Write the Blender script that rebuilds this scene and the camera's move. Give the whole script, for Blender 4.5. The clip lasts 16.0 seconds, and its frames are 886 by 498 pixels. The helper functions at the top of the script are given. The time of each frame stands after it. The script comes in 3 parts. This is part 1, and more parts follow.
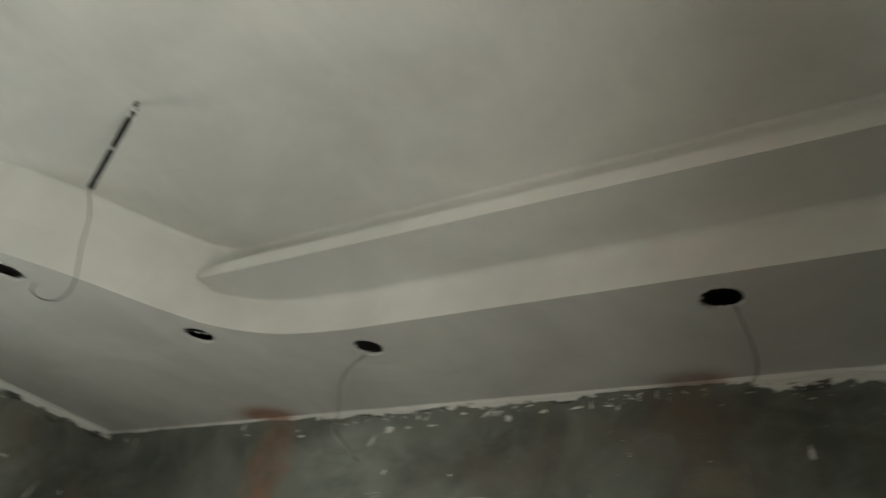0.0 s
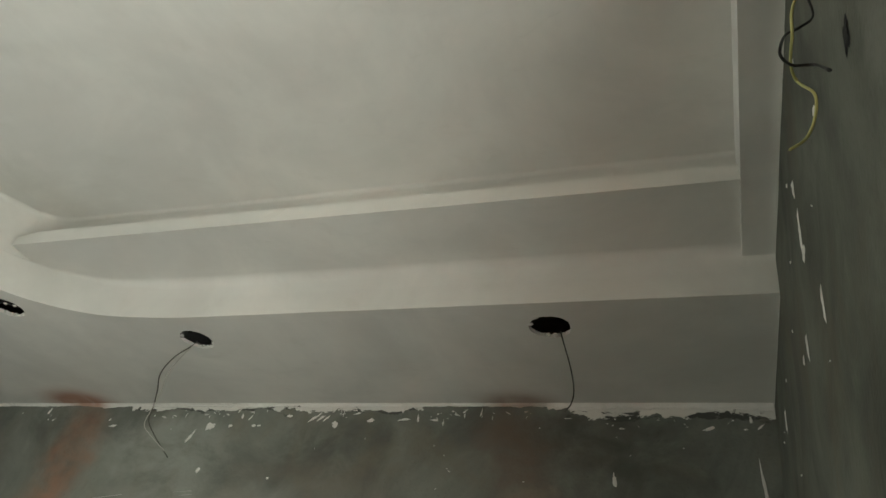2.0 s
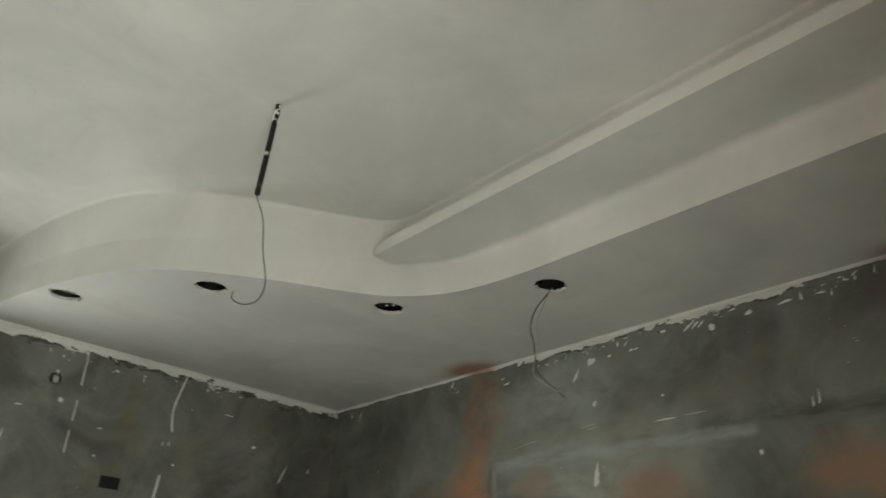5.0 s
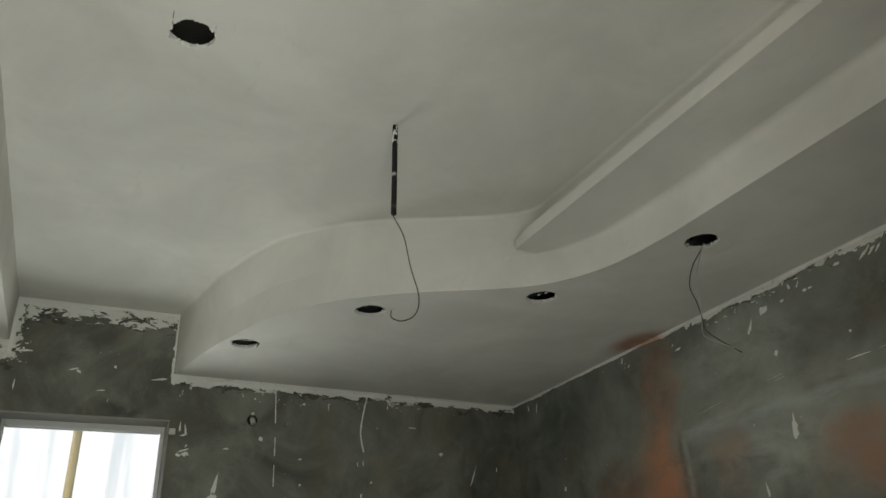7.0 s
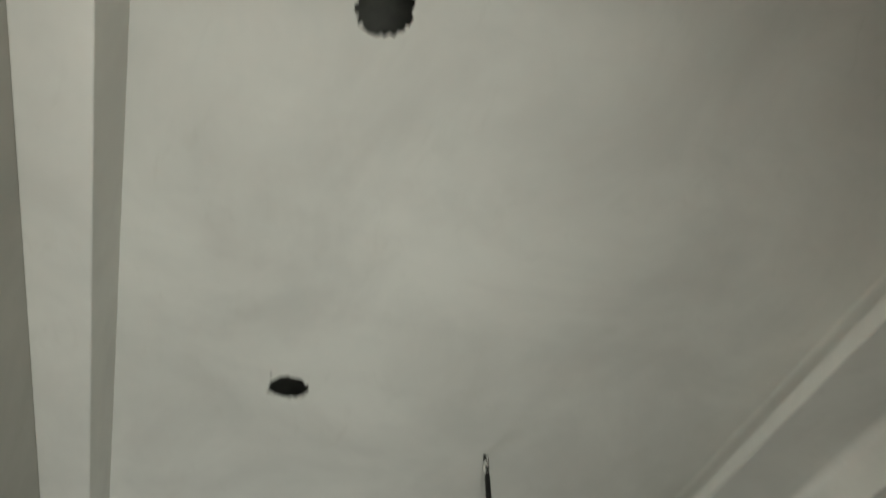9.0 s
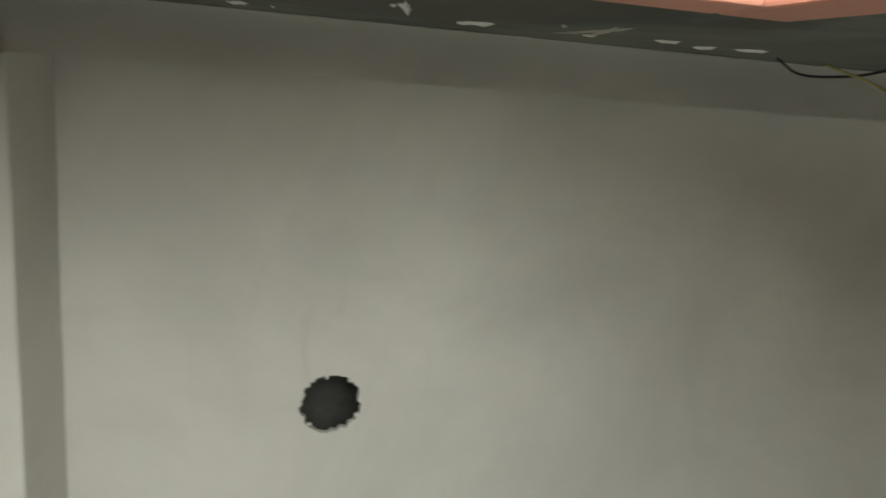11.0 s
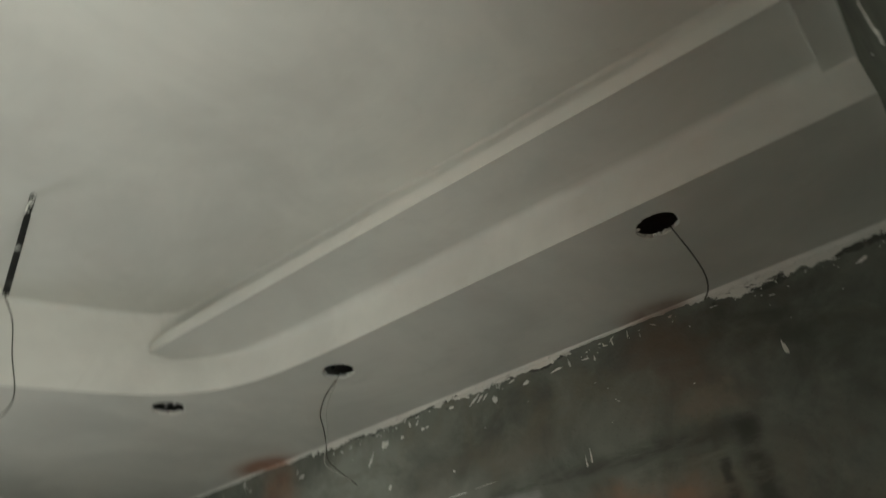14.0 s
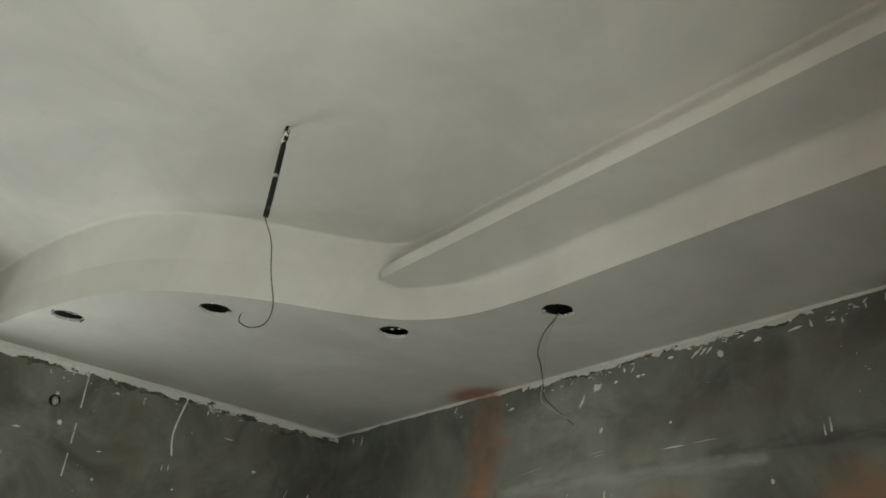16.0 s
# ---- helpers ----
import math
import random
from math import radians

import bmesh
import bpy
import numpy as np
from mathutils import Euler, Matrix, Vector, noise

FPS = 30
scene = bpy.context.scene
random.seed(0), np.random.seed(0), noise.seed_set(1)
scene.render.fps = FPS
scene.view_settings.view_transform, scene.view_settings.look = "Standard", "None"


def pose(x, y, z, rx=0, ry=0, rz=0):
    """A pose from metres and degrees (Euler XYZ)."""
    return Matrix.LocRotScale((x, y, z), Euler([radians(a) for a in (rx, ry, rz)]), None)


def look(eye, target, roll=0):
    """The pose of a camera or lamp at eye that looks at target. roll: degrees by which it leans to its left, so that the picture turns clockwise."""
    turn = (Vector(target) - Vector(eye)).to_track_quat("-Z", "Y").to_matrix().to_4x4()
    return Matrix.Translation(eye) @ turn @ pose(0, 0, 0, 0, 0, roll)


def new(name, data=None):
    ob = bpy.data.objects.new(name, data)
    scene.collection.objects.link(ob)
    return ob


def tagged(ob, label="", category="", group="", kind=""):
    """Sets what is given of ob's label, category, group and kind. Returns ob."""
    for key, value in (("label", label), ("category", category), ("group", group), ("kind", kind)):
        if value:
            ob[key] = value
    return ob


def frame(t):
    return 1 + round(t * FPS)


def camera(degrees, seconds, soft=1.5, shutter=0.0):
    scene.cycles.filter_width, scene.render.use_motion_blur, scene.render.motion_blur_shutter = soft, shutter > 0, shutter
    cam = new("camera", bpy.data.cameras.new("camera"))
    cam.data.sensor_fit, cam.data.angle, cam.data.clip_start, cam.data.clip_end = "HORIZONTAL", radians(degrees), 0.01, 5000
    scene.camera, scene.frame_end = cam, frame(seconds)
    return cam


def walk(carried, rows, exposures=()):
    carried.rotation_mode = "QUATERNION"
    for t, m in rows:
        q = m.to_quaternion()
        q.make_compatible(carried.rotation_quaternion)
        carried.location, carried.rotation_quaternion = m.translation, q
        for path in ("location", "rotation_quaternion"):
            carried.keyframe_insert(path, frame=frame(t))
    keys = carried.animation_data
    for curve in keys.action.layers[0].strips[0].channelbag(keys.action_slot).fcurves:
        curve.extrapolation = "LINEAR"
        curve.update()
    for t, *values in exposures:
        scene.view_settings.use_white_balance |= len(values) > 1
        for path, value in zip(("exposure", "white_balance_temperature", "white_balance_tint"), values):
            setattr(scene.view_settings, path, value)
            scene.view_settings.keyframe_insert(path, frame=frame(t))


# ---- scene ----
cam = camera(61.5, 16.0, soft=1.45, shutter=0.4)

PATH = [
    (0, (3.057, -1.840, 1.748), (2.043, -0.490, 2.820), 10.41),
    (0.2, (3.064, -1.814, 1.748), (2.202, -0.386, 2.852), 11.70),
    (0.5, (3.084, -1.808, 1.770), (2.412, -0.307, 2.908), 11.59),
    (1, (3.084, -1.818, 1.767), (2.470, -0.313, 2.933), 11.35),
    (1.5, (3.082, -1.816, 1.766), (2.411, -0.322, 2.914), 11.30),
    (2, (3.085, -1.817, 1.764), (2.406, -0.321, 2.904), 10.54),
    (2.5, (3.083, -1.817, 1.761), (2.354, -0.322, 2.872), 9.82),
    (3, (3.074, -1.809, 1.757), (2.209, -0.341, 2.806), 10.46),
    (3.5, (3.061, -1.809, 1.756), (2.083, -0.373, 2.747), 10.17),
    (4, (3.045, -1.800, 1.747), (1.920, -0.446, 2.696), 9.92),
    (4.4, (3.053, -1.801, 1.749), (1.824, -0.535, 2.691), 8.88),
    (5, (3.059, -1.807, 1.752), (1.661, -0.690, 2.646), 4.15),
    (7.5, (3.079, -1.821, 1.747), (1.449, -1.045, 2.608), -2.87),
    (8, (3.085, -1.827, 1.749), (1.439, -1.094, 2.618), -3.07),
    (8.5, (3.085, -1.828, 1.747), (1.538, -1.204, 2.850), -3.13),
    (8.6, (3.086, -1.837, 1.760), (1.600, -1.246, 2.960), -2.82),
    (8.7, (3.097, -1.839, 1.772), (1.679, -1.280, 3.067), -2.59),
    (10.8, (3.154, -1.828, 1.846), (2.728, -1.453, 3.763), -39.14),
    (11, (3.146, -1.827, 1.849), (2.704, -1.381, 3.748), -41.98),
    (11.4, (3.146, -1.853, 1.848), (2.691, -1.050, 3.622), -55.70),
    (11.5, (3.151, -1.846, 1.840), (2.669, -1.021, 3.597), -54.98),
    (11.7, (3.134, -1.848, 1.841), (2.635, -0.911, 3.536), -57.35),
    (12, (3.136, -1.840, 1.831), (2.629, -0.760, 3.436), -59.43),
    (12.3, (3.143, -1.837, 1.818), (2.566, -0.698, 3.357), -57.81),
    (12.5, (3.137, -1.830, 1.803), (2.542, -0.648, 3.303), -58.38),
    (12.8, (3.139, -1.792, 1.787), (2.490, -0.564, 3.227), -56.93),
    (13, (3.129, -1.799, 1.775), (2.503, -0.498, 3.159), -58.31),
    (13.2, (3.117, -1.780, 1.763), (2.499, -0.447, 3.119), -56.73),
    (13.4, (3.110, -1.781, 1.743), (2.410, -0.433, 3.043), -43.75),
    (13.5, (3.116, -1.780, 1.727), (2.391, -0.433, 3.015), -37.78),
    (13.6, (3.123, -1.783, 1.730), (2.374, -0.404, 2.969), -32.15),
    (13.8, (3.122, -1.789, 1.741), (2.282, -0.405, 2.915), -18.98),
    (14, (3.099, -1.787, 1.749), (2.165, -0.383, 2.825), -7.34),
    (14.5, (3.069, -1.781, 1.752), (2.136, -0.343, 2.783), 5.19),
    (15, (3.060, -1.787, 1.747), (2.004, -0.424, 2.760), 7.42),
    (15.5, (3.037, -1.810, 1.756), (1.761, -0.621, 2.736), 6.06),
    (16, (3.035, -1.821, 1.758), (1.660, -0.721, 2.706), 4.60),
]
walk(cam, [(t, look(eye, target, roll)) for t, eye, target, roll in PATH],
     exposures=[(0.0, -0.29), (0.6, 0.06), (1.5, 0.15), (3.0, 0.07), (4.0, 0.02), (5.0, -0.2), (7.5, -0.62), (8.5, -0.6), (11.0, -0.52), (12.0, -0.49), (12.5, -0.51), (13.0, -0.47), (14.0, -0.32), (14.5, -0.02), (15.0, -0.04), (16.0, -0.31)])

# ---- plan, in metres ----
X_WEST, X_EAST, Y_NORTH, Y_SOUTH = 0.14, 3.20, -0.018, -2.19
Z_SOFFIT, Z_MAIN, Z_MID, Z_LIP, Z_BAND, Z_SOUTH = 2.60, 2.846, 2.703, 2.74, 2.688, 2.68
Y_FASCIA, Y_LIP, Y_TROUGH, Y_SBORDER, X_BAND = -0.509, -0.729, -0.645, -2.09, 3.139
TOP = 2.95


def west_skew(y):
    """How far the west wall stands back, out of square, north of the window."""
    return -0.046 * max(0.0, y + 1.517)


def north_skew(x):
    return 0.0135 * (X_EAST - x)


Y_CORNER = Y_NORTH + north_skew(0.07)
X_CORNER = X_WEST + west_skew(Y_CORNER)
WALL = 0.16

# ---- world and light ----
world = bpy.data.worlds.new("world")
scene.world = world
world.use_nodes = True
wn = world.node_tree
sky = wn.nodes.new("ShaderNodeTexSky")
sky.sky_type, sky.sun_disc, sky.sun_elevation, sky.sun_rotation = "NISHITA", False, radians(50), radians(200)
wn.links.new(sky.outputs[0], wn.nodes["Background"].inputs[0])
wn.nodes["Background"].inputs[1].default_value = 0.12

sun = new("sun", bpy.data.lights.new("sun", "SUN"))
sun.data.energy, sun.data.angle, sun.data.color = 2.5, radians(0.53), (1, 0.95, 0.88)
sun.matrix_world = look((0, -3, 8), (0, 0, 0))


def window_light(name, m, sx, sy, watts, colour):
    lamp = new(name, bpy.data.lights.new(name, "AREA"))
    lamp.data.shape, lamp.data.size, lamp.data.size_y = "RECTANGLE", sx, sy
    lamp.data.energy, lamp.data.color = watts, colour
    lamp.matrix_world = m
    return lamp


# daylight in the window's opening and in the doorway
window_light("window_daylight", look((X_WEST - 0.06, -1.80, 1.78), (X_WEST + 1.0, -1.72, 1.60)), 0.50, 1.15, 12.0, (0.97, 1.0, 0.95))
window_light("doorway_daylight", look((X_EAST + 0.22, -1.82, 1.43), (X_EAST - 1.0, -1.62, 1.55)), 0.48, 1.54, 39.5, (0.962, 1.0, 0.922))


# ---- materials ----
def material(name, colour, rough=0.8, metal=0.0):
    m = bpy.data.materials.new(name)
    m.use_nodes = True
    b = m.node_tree.nodes["Principled BSDF"]
    b.inputs["Base Color"].default_value = (*colour, 1)
    b.inputs["Roughness"].default_value, b.inputs["Metallic"].default_value = rough, metal
    return m


class Nodes:
    """Short ways to wire a node tree."""

    def __init__(self, m):
        self.tree, self.out = m.node_tree, m.node_tree.nodes["Principled BSDF"]
        self.geo = self.tree.nodes.new("ShaderNodeNewGeometry").outputs["Position"]

    def put(self, socket, value):
        if hasattr(value, "is_output"):
            self.tree.links.new(value, socket)
        else:
            socket.default_value = value

    def scaled(self, scale):
        n = self.tree.nodes.new("ShaderNodeMapping")
        self.put(n.inputs[0], self.geo)
        n.inputs["Scale"].default_value = scale
        return n.outputs[0]

    def noise(self, scale, detail=4, stretch=(1, 1, 1), rough=0.55, distort=0.0):
        n = self.tree.nodes.new("ShaderNodeTexNoise")
        self.put(n.inputs["Vector"], self.scaled(stretch))
        n.inputs["Scale"].default_value, n.inputs["Detail"].default_value = scale, detail
        n.inputs["Roughness"].default_value, n.inputs["Distortion"].default_value = rough, distort
        return n.outputs["Fac"]

    def ramp(self, fac, a, b, smooth=True):
        n = self.tree.nodes.new("ShaderNodeMapRange")
        n.interpolation_type = "SMOOTHSTEP" if smooth else "LINEAR"
        self.put(n.inputs[0], fac)
        n.inputs[1].default_value, n.inputs[2].default_value = a, b
        return n.outputs[0]

    def math(self, op, a, b=0.0):
        n = self.tree.nodes.new("ShaderNodeMath")
        n.operation = op
        self.put(n.inputs[0], a)
        self.put(n.inputs[1], b)
        return n.outputs[0]

    def mix(self, fac, a, b):
        n = self.tree.nodes.new("ShaderNodeMix")
        n.data_type = "RGBA"
        self.put(n.inputs[0], fac)
        self.put(n.inputs[6], a if hasattr(a, "is_output") else (*a, 1))
        self.put(n.inputs[7], b if hasattr(b, "is_output") else (*b, 1))
        return n.outputs[2]

    def warped(self, much):
        """The place, pushed about by noise, for stains with an uneven outline."""
        n = self.tree.nodes.new("ShaderNodeTexNoise")
        self.put(n.inputs["Vector"], self.geo)
        n.inputs["Scale"].default_value, n.inputs["Detail"].default_value = 6.5, 4
        n.inputs["Roughness"].default_value = 0.6
        off = self.tree.nodes.new("ShaderNodeVectorMath")
        off.operation = "SUBTRACT"
        self.put(off.inputs[0], n.outputs["Color"])
        off.inputs[1].default_value = (0.5, 0.5, 0.5)
        add = self.tree.nodes.new("ShaderNodeVectorMath")
        add.operation = "MULTIPLY_ADD"
        self.put(add.inputs[0], off.outputs[0])
        add.inputs[1].default_value = (much, much, much)
        self.put(add.inputs[2], self.geo)
        return add.outputs[0]

    def blob(self, centre, size, place=None):
        """1 at the centre of an ellipsoid, falling to 0 at its edge."""
        n = self.tree.nodes.new("ShaderNodeMapping")
        n.vector_type = "TEXTURE"
        self.put(n.inputs[0], place or self.geo)
        n.inputs["Location"].default_value, n.inputs["Scale"].default_value = centre, size
        g = self.tree.nodes.new("ShaderNodeTexGradient")
        g.gradient_type = "QUADRATIC_SPHERE"
        self.put(g.inputs[0], n.outputs[0])
        return g.outputs["Fac"]

    def bar(self, x0, x1, z0, z1, soft, wobble=0.02):
        """1 inside a soft-edged, uneven upright rectangle in the plane of the north wall."""
        n = self.tree.nodes.new("ShaderNodeSeparateXYZ")
        self.put(n.inputs[0], self.geo)
        w = self.math("MULTIPLY", self.math("SUBTRACT", self.noise(7, 4, (1, 1, 1), 0.6), 0.5), wobble * 3)
        x, z = self.math("ADD", n.outputs[0], w), self.math("ADD", n.outputs[2], w)
        f = self.math("MULTIPLY", self.ramp(x, x0 - soft, x0 + soft), self.ramp(x, x1 + soft, x1 - soft))
        return self.math("MULTIPLY", f, self.math("MULTIPLY", self.ramp(z, z0 - soft, z0 + soft), self.ramp(z, z1 + soft, z1 - soft)))

    def smear(self, z0, depth, axis=1, a0=-9.0, a1=9.0, grain=30):
        """Torn patches (plaster, painted shade) that thin out downwards over a depth below z0."""
        n = self.tree.nodes.new("ShaderNodeSeparateXYZ")
        self.put(n.inputs[0], self.geo)
        high = self.ramp(n.outputs[2], z0 - depth, z0, False)
        f = self.math("ADD", self.math("MULTIPLY", high, 0.33), self.noise(grain, 6, (0.45, 0.45, 1), 0.68, 0.5))
        f = self.ramp(f, 0.725, 0.755)
        along = self.math("ADD", n.outputs[axis], self.math("MULTIPLY", self.math("SUBTRACT", self.noise(34, 5, (1, 1, 1), 0.65), 0.5), 0.09))
        inside = self.math("MULTIPLY", self.ramp(along, a0, a0 + 0.006), self.ramp(along, a1, a1 - 0.006))
        return self.math("MULTIPLY", f, self.math("MULTIPLY", inside, self.ramp(n.outputs[2], z0 - depth, z0 - depth + 0.004)))

    def bump(self, height, strength, distance):
        n = self.tree.nodes.new("ShaderNodeBump")
        n.inputs["Strength"].default_value, n.inputs["Distance"].default_value = strength, distance
        self.put(n.inputs["Height"], height)
        self.put(self.out.inputs["Normal"], n.outputs[0])


def plaster_material(name, tone=(0.70, 0.69, 0.64), stains=()):
    m = material(name, tone, 0.85)
    n = Nodes(m)
    cloud, fine = n.noise(2.3, 5, (1, 1, 1), 0.6, 0.4), n.noise(38, 4)
    colour = n.mix(n.ramp(cloud, 0.30, 0.72), tuple(c * 0.86 for c in tone), tuple(min(1, c * 1.05) for c in tone))
    colour = n.mix(n.math("MULTIPLY", n.ramp(n.noise(7, 6, (1, 2.2, 1), 0.65, 0.8), 0.56, 0.78), 0.35), colour, tuple(c * 0.78 for c in (tone[0], tone[1] * 0.99, tone[2] * 0.95)))
    for centre, size, tint, much in stains:
        f = n.math("MULTIPLY", n.ramp(n.blob(centre, size), 0.0, 0.55), n.ramp(n.noise(9, 4), -0.1, 0.55))
        colour = n.mix(n.math("MULTIPLY", f, much), colour, tint)
    strokes = n.noise(11, 5, (1.3, 0.28, 1), 0.6, 0.3)
    colour = n.mix(n.math("MULTIPLY", n.ramp(strokes, 0.52, 0.75), 0.22), colour, tuple(c * 0.84 for c in tone))
    n.put(n.out.inputs["Base Color"], colour)
    relief = n.math("ADD", n.math("MULTIPLY", cloud, 0.8), n.math("MULTIPLY", strokes, 0.18))
    n.bump(n.math("ADD", relief, n.math("MULTIPLY", fine, 0.10)), 0.35, 0.012)
    return m


def cement_material(name, tone=(0.146, 0.155, 0.132), marks=(), bars=(), smears=(), run=0.35):
    m = material(name, tone, 0.9)
    n = Nodes(m)
    big, mid, fine = n.noise(3.1, 5, (1, 1, 1), 0.6, 0.7), n.noise(10, 6, (1, 1, 0.85), 0.6, 0.5), n.noise(120, 3)
    colour = n.mix(n.ramp(big, 0.32, 0.70), tuple(c * 0.62 for c in tone), tuple(c * 1.45 for c in tone))
    colour = n.mix(n.math("MULTIPLY", n.ramp(mid, 0.48, 0.78), 0.45), colour, tuple(c * 1.8 for c in tone))
    colour = n.mix(n.math("MULTIPLY", n.ramp(fine, 0.60, 0.75), 0.4), colour, tuple(c * 0.55 for c in tone))
    # brown earth stains
    colour = n.mix(n.math("MULTIPLY", n.ramp(n.noise(5.5, 5, (1, 1, 0.7), 0.6, 0.6), 0.46, 0.70), 0.42), colour, (tone[0] * 1.18, tone[1] * 0.92, tone[2] * 0.72))
    # pale dried runs and flecks of plaster
    runs = n.noise(30, 3, (1, 1, 0.09), 0.5)
    colour = n.mix(n.math("MULTIPLY", n.ramp(runs, 0.66, 0.80), run), colour, (0.34, 0.34, 0.30))
    place = n.warped(0.22)
    for centre, size, tint, much in marks:
        f = n.math("MULTIPLY", n.ramp(n.blob(centre, size, place), 0.0, 0.62), n.ramp(n.noise(9, 6, (0.7, 1, 1.25), 0.62, 0.5), 0.12, 0.66))
        colour = n.mix(n.math("MULTIPLY", f, much), colour, tint)
    for *edges, tint, much in bars:
        f = n.math("MULTIPLY", n.bar(*edges), n.ramp(n.noise(11, 5, (0.5, 1, 2.2), 0.65, 0.4), 0.25, 0.60))
        colour = n.mix(n.math("MULTIPLY", f, much), colour, tint)
    # shadow under the torn plaster edge, painted as ragged dark patches of chipped render
    for z0, depth, *rest in smears:
        colour = n.mix(n.math("MULTIPLY", n.smear(z0, depth * 1.3, *rest, 21), 0.75), colour, tuple(c * 0.32 for c in tone))
    relief = n.math("ADD", mid, n.math("MULTIPLY", fine, 0.35))
    for place in smears:
        f = n.smear(*place)
        colour = n.mix(f, colour, (0.68, 0.67, 0.62))
        relief = n.math("ADD", relief, n.math("MULTIPLY", f, 1.2))
    n.put(n.out.inputs["Base Color"], colour)
    n.bump(relief, 0.5, 0.006)
    return m


PLASTER = plaster_material("white_gypsum_plaster", stains=[
    ((1.04, 0.0, 2.60), (0.26, 0.19, 0.09), (0.33, 0.14, 0.075), 0.85),
    ((2.57, -0.01, 2.60), (0.20, 0.13, 0.09), (0.25, 0.14, 0.09), 0.7)])
DAUB = plaster_material("dried_plaster_daub", (0.75, 0.74, 0.69), [
    ((1.07, 0.0, 2.59), (0.15, 0.1, 0.06), (0.36, 0.16, 0.085), 0.8), ((2.57, 0.0, 2.59), (0.17, 0.1, 0.06), (0.26, 0.15, 0.10), 0.7)])
CEMENT_NORTH = cement_material("cement_render_with_stains_and_shade", marks=[
    ((1.08, 0, 2.40), (0.20, 0.3, 0.38), (0.32, 0.155, 0.085), 0.6),
    ((1.035, 0, 2.10), (0.21, 0.3, 0.38), (0.44, 0.18, 0.085), 0.95),
    ((0.82, 0, 2.06), (0.34, 0.3, 0.28), (0.24, 0.12, 0.07), 0.65),
    # dirt, with the shade of the wall's east end painted in
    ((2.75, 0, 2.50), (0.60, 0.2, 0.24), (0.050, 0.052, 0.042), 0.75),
    ((2.56, 0, 2.47), (0.22, 0.2, 0.26), (0.17, 0.115, 0.08), 0.55),
    ((1.45, 0, 2.46), (0.50, 0.2, 0.22), (0.35, 0.365, 0.32), 0.75),
    ((1.55, 0, 2.20), (0.80, 0.25, 0.34), (0.40, 0.41, 0.36), 0.8),
    ((0.75, 0, 2.40), (0.35, 0.2, 0.35), (0.20, 0.205, 0.175), 0.5),
    ((2.05, 0, 2.38), (0.55, 0.2, 0.12), (0.18, 0.165, 0.13), 0.6),
    ((2.62, 0, 2.33), (0.16, 0.2, 0.07), (0.24, 0.20, 0.15), 0.6),
    ((1.35, 0, 2.12), (0.15, 0.3, 0.18), (0.30, 0.165, 0.11), 0.5),
    ((1.80, 0, 2.08), (0.30, 0.2, 0.22), (0.30, 0.165, 0.10), 0.75),
    ((2.40, 0, 2.12), (0.34, 0.2, 0.15), (0.33, 0.185, 0.11), 0.8),
    # more painted shade at the east end
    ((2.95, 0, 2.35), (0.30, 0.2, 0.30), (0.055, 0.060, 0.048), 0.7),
    # darker towards the west corner
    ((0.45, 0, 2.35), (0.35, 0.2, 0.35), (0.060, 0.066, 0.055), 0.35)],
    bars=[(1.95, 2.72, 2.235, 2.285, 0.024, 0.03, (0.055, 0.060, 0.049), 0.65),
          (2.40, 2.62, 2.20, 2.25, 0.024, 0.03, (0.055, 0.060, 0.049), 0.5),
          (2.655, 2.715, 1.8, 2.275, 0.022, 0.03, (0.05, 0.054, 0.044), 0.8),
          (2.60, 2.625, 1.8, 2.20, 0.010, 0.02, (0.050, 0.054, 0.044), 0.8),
          (2.05, 2.60, 2.225, 2.250, 0.008, 0.015, (0.17, 0.18, 0.155), 0.6),
          (1.17, 2.12, 2.226, 2.256, 0.012, 0.02, (0.36, 0.385, 0.36), 0.75),
          (1.20, 2.05, 2.185, 2.226, 0.018, 0.02, (0.24, 0.25, 0.222), 0.55),
          (1.25, 1.95, 2.262, 2.330, 0.030, 0.03, (0.25, 0.25, 0.215), 0.45),
          (1.126, 1.150, 1.8, 2.26, 0.014, 0.018, (0.085, 0.090, 0.075), 0.5),
          (1.150, 1.170, 1.8, 2.24, 0.012, 0.018, (0.33, 0.35, 0.315), 0.55)],
    run=0.10,
    smears=[(2.590, 0.026, 0, 1.25, 2.3), (2.582, 0.042, 0, 2.70, 9.0)])
CEMENT = cement_material("cement_render", (0.150, 0.153, 0.127), [
    ((0.08, -0.17, 2.16), (0.3, 0.17, 0.20), (0.045, 0.046, 0.038), 0.7),
    ((0.14, -1.67, 2.46), (0.2, 0.09, 0.045), (0.050, 0.050, 0.042), 0.7)], run=0.12, smears=[(2.585, 0.05, 1, -1.50, 9.0), (2.822, 0.09, 1, -2.06, -1.53), (2.67, 0.13, 1, -9.0, -2.06)])
CEMENT_EAST = cement_material("grey_cement_render_east", (0.094, 0.100, 0.078), [
    ((3.2, -1.47, 2.2), (0.2, 0.09, 0.6), (0.22, 0.22, 0.185), 0.5)], run=0.12)
SKIM = plaster_material("thin_grey_plaster_skim", (0.46, 0.45, 0.40))
DUSTY = plaster_material("dusty_reveal_plaster", (0.27, 0.265, 0.24))
FLOOR = cement_material("cement_screed", (0.109, 0.120, 0.109))
DARK = material("near_black", (0.012, 0.012, 0.011), 0.95)
SLAB = cement_material("raw_concrete_slab", (0.13, 0.13, 0.115))
PINK = plaster_material("salmon_primer_paint", (0.56, 0.27, 0.195))
